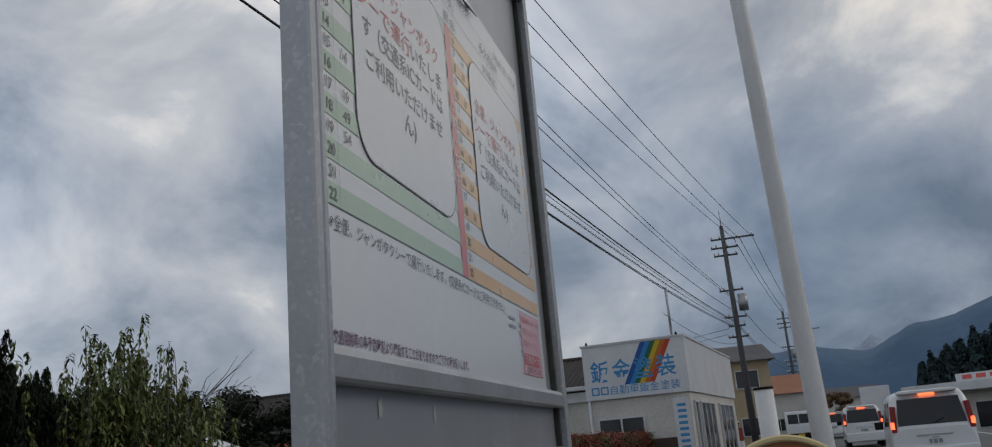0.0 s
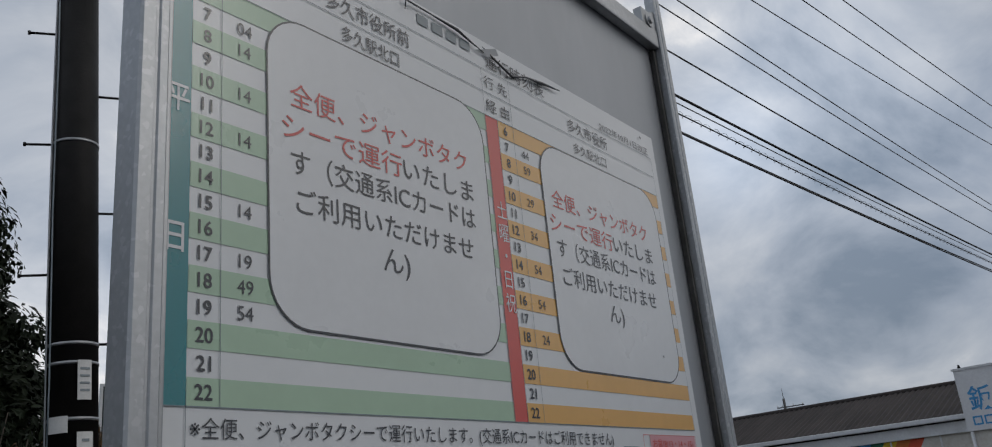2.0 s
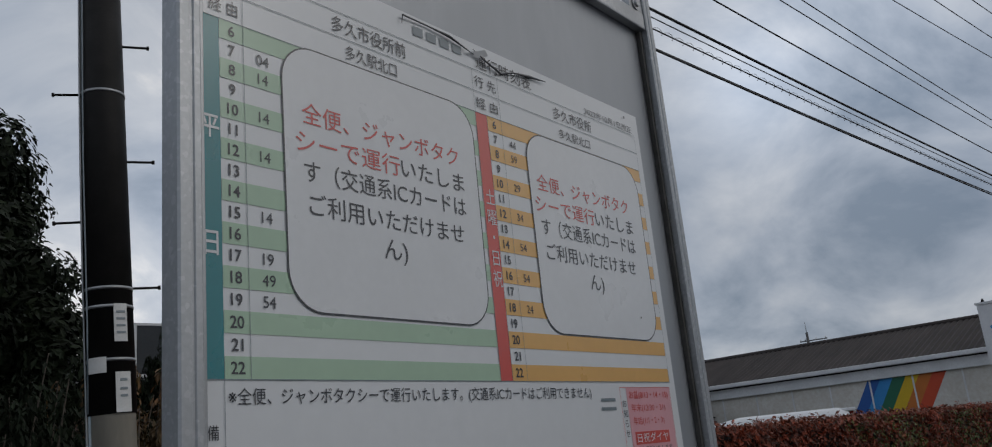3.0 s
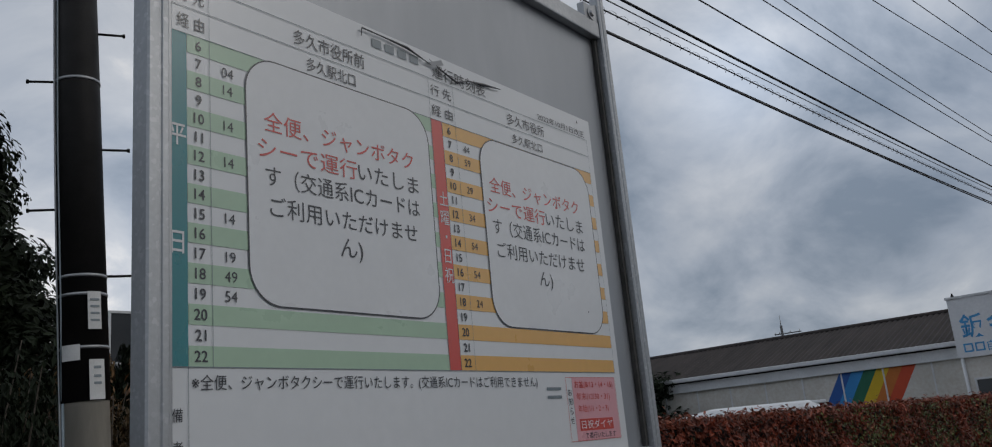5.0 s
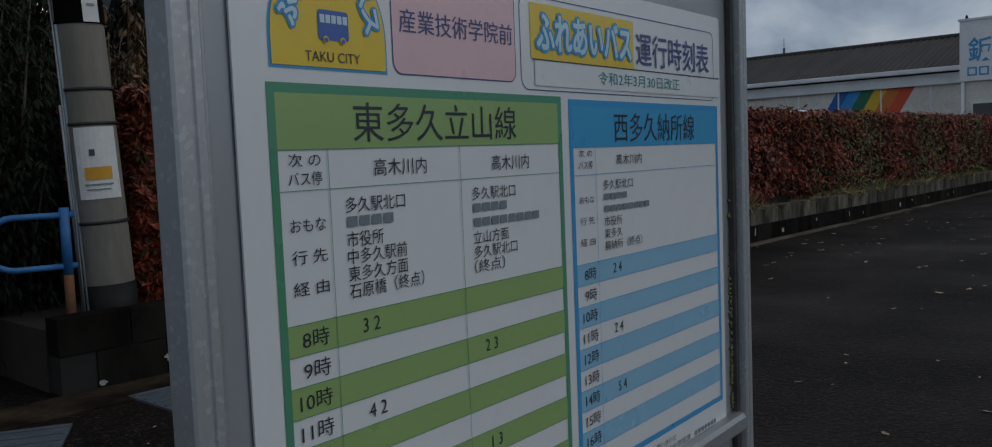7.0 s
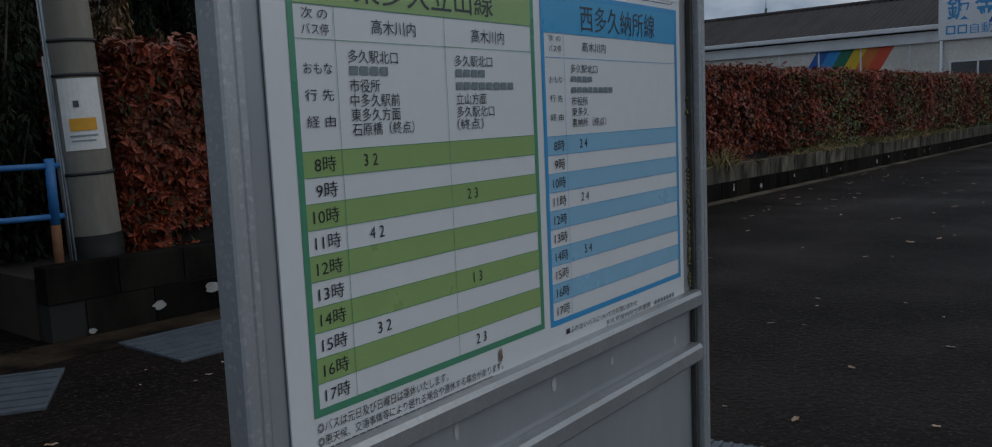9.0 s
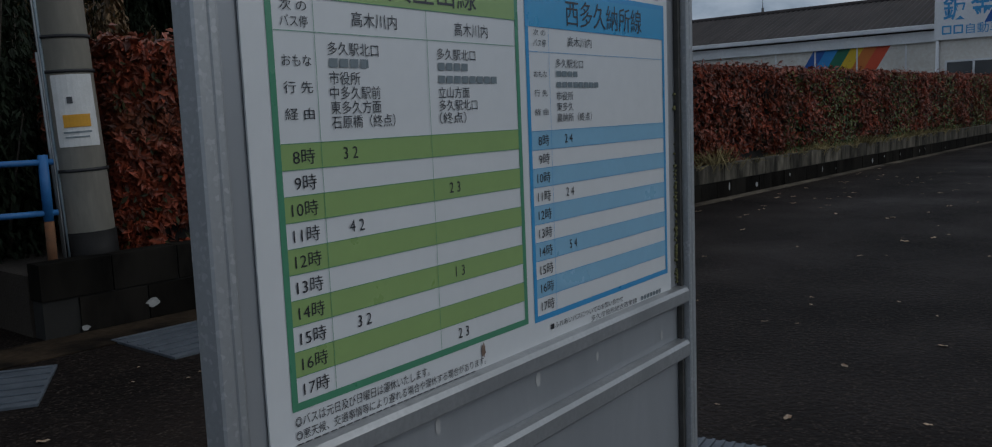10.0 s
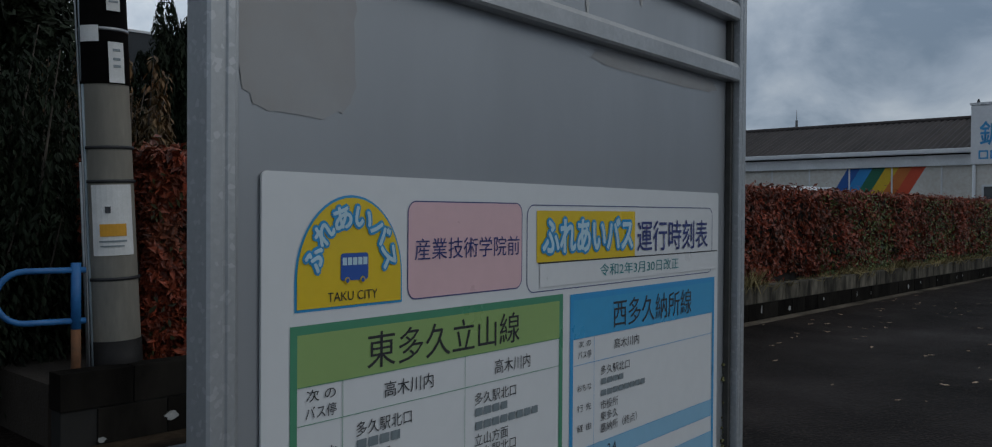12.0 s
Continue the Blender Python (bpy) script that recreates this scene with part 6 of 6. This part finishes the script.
def van(m, label, w=1.70, h=1.85, length=4.6, lit_lamps=True):
    """A one-box van seen from behind; its tail is at y = 0, the nose towards +y."""
    t = thing("van", label, "van", "white vans", m=m)
    hw = w / 2
    bm = bmesh.new()
    rings = []
    for y, top, nar in ((0.0, h * 0.56, 0.97), (0.05, h * 0.62, 0.99), (0.22, h * 0.95, 1.0), (0.40, h, 1.0), (length * 0.55, h, 1.0), (length * 0.72, h * 0.93, 1.0), (length * 0.86, h * 0.62, 0.99), (length * 0.97, h * 0.52, 0.95), (length, h * 0.42, 0.88)):
        b = 0.24 if y > 0.02 else 0.30
        k = hw * nar
        r = []
        for fx, fz in ((0.90, 0.0), (0.985, 0.10), (1.0, 0.35), (0.985, 0.55), (0.90, 0.88), (0.80, 0.97), (0.62, 1.0)):
            r.append((k * fx, y, b + (top - b) * fz))
        r += [(-x, yy, z) for x, yy, z in reversed(r)]
        rings.append(r)
    loft(bm, rings)
    part("body", bm, CARWHITE, t, "white painted body shell")
    # rear window, following the tail's slope
    def on_tail(z, x):
        f = (z - h * 0.62) / (h * 0.95 - h * 0.62)
        return (x, 0.05 + 0.17 * f - 0.012, z)
    bm = bmesh.new()
    a = [on_tail(z, x * hw) for x, z in ((-0.80, h * 0.60), (0.80, h * 0.60), (0.72, h * 0.90), (-0.72, h * 0.90))]
    b = [(x, y + 0.05, z) for x, y, z in a]
    va, vb = [bm.verts.new(p) for p in a], [bm.verts.new(p) for p in b]
    bm.faces.new(va); bm.faces.new(list(reversed(vb)))
    for k in range(4):
        bm.faces.new((va[k], vb[k], vb[(k + 1) % 4], va[(k + 1) % 4]))
    win = part("rear_window", bm, CARGLASS, t, "dark tinted rear window")
    bm = bmesh.new(); tube(bm, [(0.0, 0.01, h * 0.605), (0.28 * hw, 0.03, h * 0.66)], 0.010, 6); part("wiper", bm, RUBBER, win)
    for s in (-1, 1):
        bm = bmesh.new()
        box(bm, s * hw * 0.90 - 0.055, s * hw * 0.90 + 0.055, 0.005, 0.22, h * 0.50, h * 0.80, 0.02, m=Matrix.Rotation(radians(-4 * s), 4, "Y") @ Matrix.Translation((s * 0.075, 0, 0)))
        lamp = part("tail_lamp", bm, REDLENS, t, "upright red tail lamp")
        bm = bmesh.new()
        box(bm, s * hw * 0.93 - 0.04, s * hw * 0.93 + 0.04, -0.012, 0.0, h * 0.57, h * 0.65, 0.015, m=Matrix.Translation((0, 0.01, 0)))
        part("lit_lens", bm, BRAKE if lit_lamps else REDLENS, lamp, "glowing brake light" if lit_lamps else "")
        for yy in (0.85, length - 0.85):
            bm = bmesh.new(); tube(bm, [(s * (hw - 0.22), yy, 0.31), (s * (hw - 0.01), yy, 0.31)], [0.31, 0.31], 22); wh = part("wheel", bm, RUBBER, t)
            bm = bmesh.new(); tube(bm, [(s * (hw - 0.012), yy, 0.31), (s * (hw + 0.004), yy, 0.31)], [0.21, 0.17], 18); part("rim", bm, CHROME, wh)
        for y0, y1 in ((0.55, 1.55), (1.65, 2.55)):
            bm = bmesh.new()
            o = [(hw * 0.985 + 0.004, y0, h * 0.60), (hw * 0.985 + 0.004, y1, h * 0.60), (hw * 0.915 + 0.006, y1 - 0.05, h * 0.875), (hw * 0.915 + 0.006, y0 + 0.08, h * 0.875)]
            fv = [bm.verts.new((s * x, y, z)) for x, y, z in o]
            gv = [bm.verts.new((s * (x - 0.03), y, z)) for x, y, z in o]
            bm.faces.new(fv); bm.faces.new(list(reversed(gv)))
            for k in range(4):
                bm.faces.new((fv[k], gv[k], gv[(k + 1) % 4], fv[(k + 1) % 4]))
            part("side_window", bm, CARGLASS, t)
        bm = bmesh.new(); box(bm, s * (hw + 0.10) - 0.10, s * (hw + 0.10) + 0.10, length * 0.68, length * 0.68 + 0.09, h * 0.56, h * 0.66, 0.03); part("door_mirror", bm, SLEEVE, t)
    bm = bmesh.new(); box(bm, -0.16, 0.16, 0.10, 0.19, h * 0.925, h * 0.955, 0.008); sp = part("brake_light", bm, BRAKE if lit_lamps else REDLENS, t, "glowing high brake light")
    bm = bmesh.new(); box(bm, -hw * 0.70, hw * 0.70, 0.08, 0.42, h * 0.955, h * 0.99, 0.015); part("roof_spoiler", bm, CARWHITE, t)
    bm = bmesh.new(); box(bm, -hw * 0.97, hw * 0.97, -0.07, 0.25, 0.26, h * 0.36, 0.05); part("bumper", bm, CARWHITE, t)
    bm = bmesh.new(); box(bm, -0.36, 0.36, -0.012, 0.03, h * 0.475, h * 0.495, 0.006); part("chrome_strip", bm, CHROME, t)
    bm = bmesh.new(); box(bm, -0.165, 0.165, -0.022, 0.03, h * 0.375, h * 0.465, 0.004); plate = part("number_plate", bm, SIGNWHITE, t, "white plate with plain bars")
    for x0, x1, z0, z1 in ((-0.07, 0.07, 0.447, 0.458), (-0.13, -0.07, 0.388, 0.435), (-0.05, 0.03, 0.388, 0.435), (0.05, 0.13, 0.388, 0.435)):
        bm = bmesh.new(); box(bm, x0, x1, -0.0245, -0.0225, h * z0, h * z1); part("plate_bar", bm, GREYLINE, plate)
    return t


def on_road(az, d, turn=0.0):
    x, y = polar(az, d, (-0.387, -0.201))
    u = (Vector((x, y, 0)) - WALL0).dot(ALONG)
    return pose(x, y, 0.004 + road_z(u), 0, 0, -97 + turn)


van(on_road(-10.45, 21.5, 1.5), "white people carrier with lit brake lights on the road", 1.70, 1.87)
van(on_road(-6.95, 40.5, 3.0), "white tall-roofed car with lit brake lights on the road", 1.55, 1.72, 3.6)
van(on_road(-5.4, 58.0, 3.0), "white car ahead with lit brake lights", 1.55, 1.55, 3.6)
van(at_az(-0.35, 41.5) @ pose(0, 0, 0, 0, 0, 90), "white van parked beside the body shop", 1.60, 1.85, 3.9, False)
van(pose(18.95, 5.50, 0, 0, 0, 21), "white van parked beyond the red hedge", 1.60, 1.86, 4.3, False)


def light_truck(m):
    t = thing("light_truck", "small white flatbed truck seen from behind", "truck", m=m)
    w = 1.45
    sub("bed", None, CARWHITE, t, "white drop-side bed", 0.02, x=(-w / 2, w / 2), y=(0, 2.0), z=(0.62, 1.02))
    sub("chassis", None, SLEEVE, t, x=(-w / 2 + 0.15, w / 2 - 0.15), y=(0.05, 3.2), z=(0.32, 0.62))
    c = sub("cab", None, CARWHITE, t, "white cab", 0.09, x=(-w / 2, w / 2), y=(2.05, 3.3), z=(0.45, 1.78))
    sub("rear_window", None, CARGLASS, c, x=(-w / 2 + 0.16, w / 2 - 0.16), y=(2.035, 2.055), z=(1.12, 1.62))
    for s in (-1, 1):
        sub("tail_lamp", None, REDLENS, t, x=(s * 0.52 - 0.12, s * 0.52 + 0.12), y=(-0.02, 0.03), z=(0.48, 0.58))
        for yy in (0.6, 2.7):
            bm = bmesh.new(); tube(bm, [(s * 0.5, yy, 0.27), (s * 0.69, yy, 0.27)], 0.27, 18); part("wheel", bm, RUBBER, t)
    sub("number_plate", None, mat("yellow_plate", (0.65, 0.50, 0.05), None, 0.5), t, "yellow plate with plain bars", x=(-0.16, 0.16), y=(-0.015, 0.0), z=(0.44, 0.60))
    for k in range(3):
        bm = bmesh.new(); tube(bm, [(-0.68 + 0.68 * k, 1.98, 1.0), (-0.68 + 0.68 * k, 1.98, 1.7)], 0.02, 6); part("guard_post", bm, CARWHITE, t)
    return t


light_truck(on_road(-3.6, 50.0, 5.0))
# tall box lorry far ahead
lorry = thing("box_lorry", "pale box lorry far ahead on the road", "lorry", m=on_road(-7.8, 80.0, 0))
sub("box_body", None, SIGNPANEL, lorry, "", 0.03, x=(-1.15, 1.15), y=(0, 6), z=(0.9, 3.3))
sub("chassis", None, SLEEVE, lorry, x=(-0.9, 0.9), y=(0, 7.5), z=(0.45, 0.9))
for s in (-1, 1):
    for yy in (1.0, 6.8):
        bm = bmesh.new(); tube(bm, [(s * 0.7, yy, 0.45), (s * 1.05, yy, 0.45)], 0.45, 18); part("wheel", bm, RUBBER, lorry)
sub("cab", None, CARWHITE, lorry, "", 0.1, x=(-1.1, 1.1), y=(6.1, 7.8), z=(0.5, 2.7))

# ---------------------------------------------------------------- hills
def ridge(name, profile, dist, depth, seed, material, label, rough=1.0, az0=-60, az1=75):
    """A range of hills: heights given as elevation angles by bearing, uneven by noise, falling away behind and in front."""
    n, rows = 260, 9
    verts, faces = [], []
    for k in range(n + 1):
        az = az0 + (az1 - az0) * k / n
        el = np.interp(az, [p[0] for p in profile], [p[1] for p in profile]) + np.interp(az, (-10, -1, 9, 22, 45), (0.55, 0.5, 0.2, -0.1, -0.6))
        for j in range(rows):
            f = j / (rows - 1)
            d = dist + depth * (f - 0.5)
            s = math.sin(math.pi * min(1, f * 1.15)) ** 0.8 if f < 0.87 else 0.05
            w = noise.noise(Vector((az * 0.35, f * 2.0, seed))) * 0.5 + noise.noise(Vector((az * 1.3, f * 5, seed + 3))) * 0.25
            h = max(-2.0, dist * math.tan(radians(el)) * s * (1 + 0.10 * w * rough) + 1.45 * s)
            verts.append((d * math.cos(radians(az)), d * math.sin(radians(az)), h if 0 < j < rows - 1 else -2.0))
    for k in range(n):
        for j in range(rows - 1):
            i = k * rows + j
            faces.append((i, i + rows, i + rows + 1, i + 1))
    me = bpy.data.meshes.new(name)
    me.from_pydata(verts, [], faces)
    for p in me.polygons:
        p.use_smooth = True
    me.materials.append(material)
    ob = new(name, me)
    tagged(ob, label, "hill", kind="structure")


# the range's blue base colour has the distance haze painted in
MIDBLUE = mat("hazed_wooded_mountain", (0.085, 0.152, 0.240), (0.060, 0.115, 0.190), 0.95, scale=0.006, fine=0.03)
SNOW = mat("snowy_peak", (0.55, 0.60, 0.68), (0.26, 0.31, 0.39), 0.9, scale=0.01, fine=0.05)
ridge("backdrop_mountain", [(-60, 4), (-30, 6), (-20, 5.8), (-14.7, 5.4), (-12.4, 4.8), (-10.7, 4.5), (-9.3, 3.9), (-8.0, 3.3), (-5.1, 3.8), (-1.8, 3.8), (1.4, 4.5), (5, 3.6), (12, 2.2), (25, 2.6), (40, 2.0), (75, 2)], 2600, 900, 3, MIDBLUE, "wooded mountain range with blue-grey haze in its colour")
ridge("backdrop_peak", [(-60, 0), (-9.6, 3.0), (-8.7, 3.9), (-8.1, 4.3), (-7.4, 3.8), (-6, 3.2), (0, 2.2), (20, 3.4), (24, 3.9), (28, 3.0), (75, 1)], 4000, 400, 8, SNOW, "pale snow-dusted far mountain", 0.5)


def wood(az0, az1, d, h, seed, n, label):
    """A far wood on a rise: countless clumps."""
    rng = np.random.default_rng(seed)
    cs, ns = [], []
    for k in range(n):
        az = az0 + (az1 - az0) * rng.random()
        dd = d + rng.uniform(-10, 14)
        f = (az - az0) / (az1 - az0)
        top = h * (0.35 + 0.65 * math.sin(math.pi * min(1, 0.12 + 0.75 * (1 - f)))) * rng.uniform(0.85, 1.08)
        x, y = polar(az, dd)
        m = 420
        f2 = rng.random(m)
        z = top * f2
        wdt = 2.0 * (1 - f2) ** 0.8 + 0.15
        j = unit(rng, m)
        cs.append(np.stack((x + j[:, 0] * wdt, y + j[:, 1] * wdt, z + j[:, 2] * 0.5), 1))
        ns.append(j + [0, 0, 0.3])
    c = np.concatenate(cs)
    ob = new("wood", leaf_mesh("wood", c, np.concatenate(ns), unit(rng, len(c)) + [0, 0, 0.8], 0.85, 0.42, FARLEAF, seed))
    tagged(ob, label, "wood", kind="stuff")


# leaf colour lightened towards blue to carry the haze over the far trees
FARLEAF = mat("hazed_evergreen_leaf", (0.046, 0.074, 0.070), (0.030, 0.052, 0.054), 0.85, scale=0.3, fine=3, island=0.3, spec=0.1)
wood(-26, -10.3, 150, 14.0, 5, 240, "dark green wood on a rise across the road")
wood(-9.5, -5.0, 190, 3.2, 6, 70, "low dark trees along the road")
tree(*polar(-5.9, 120), 4.6, 2.2, 171, AUTUMN, "rust-red autumn tree by the road", 0.4, 40, 0.2, 120)
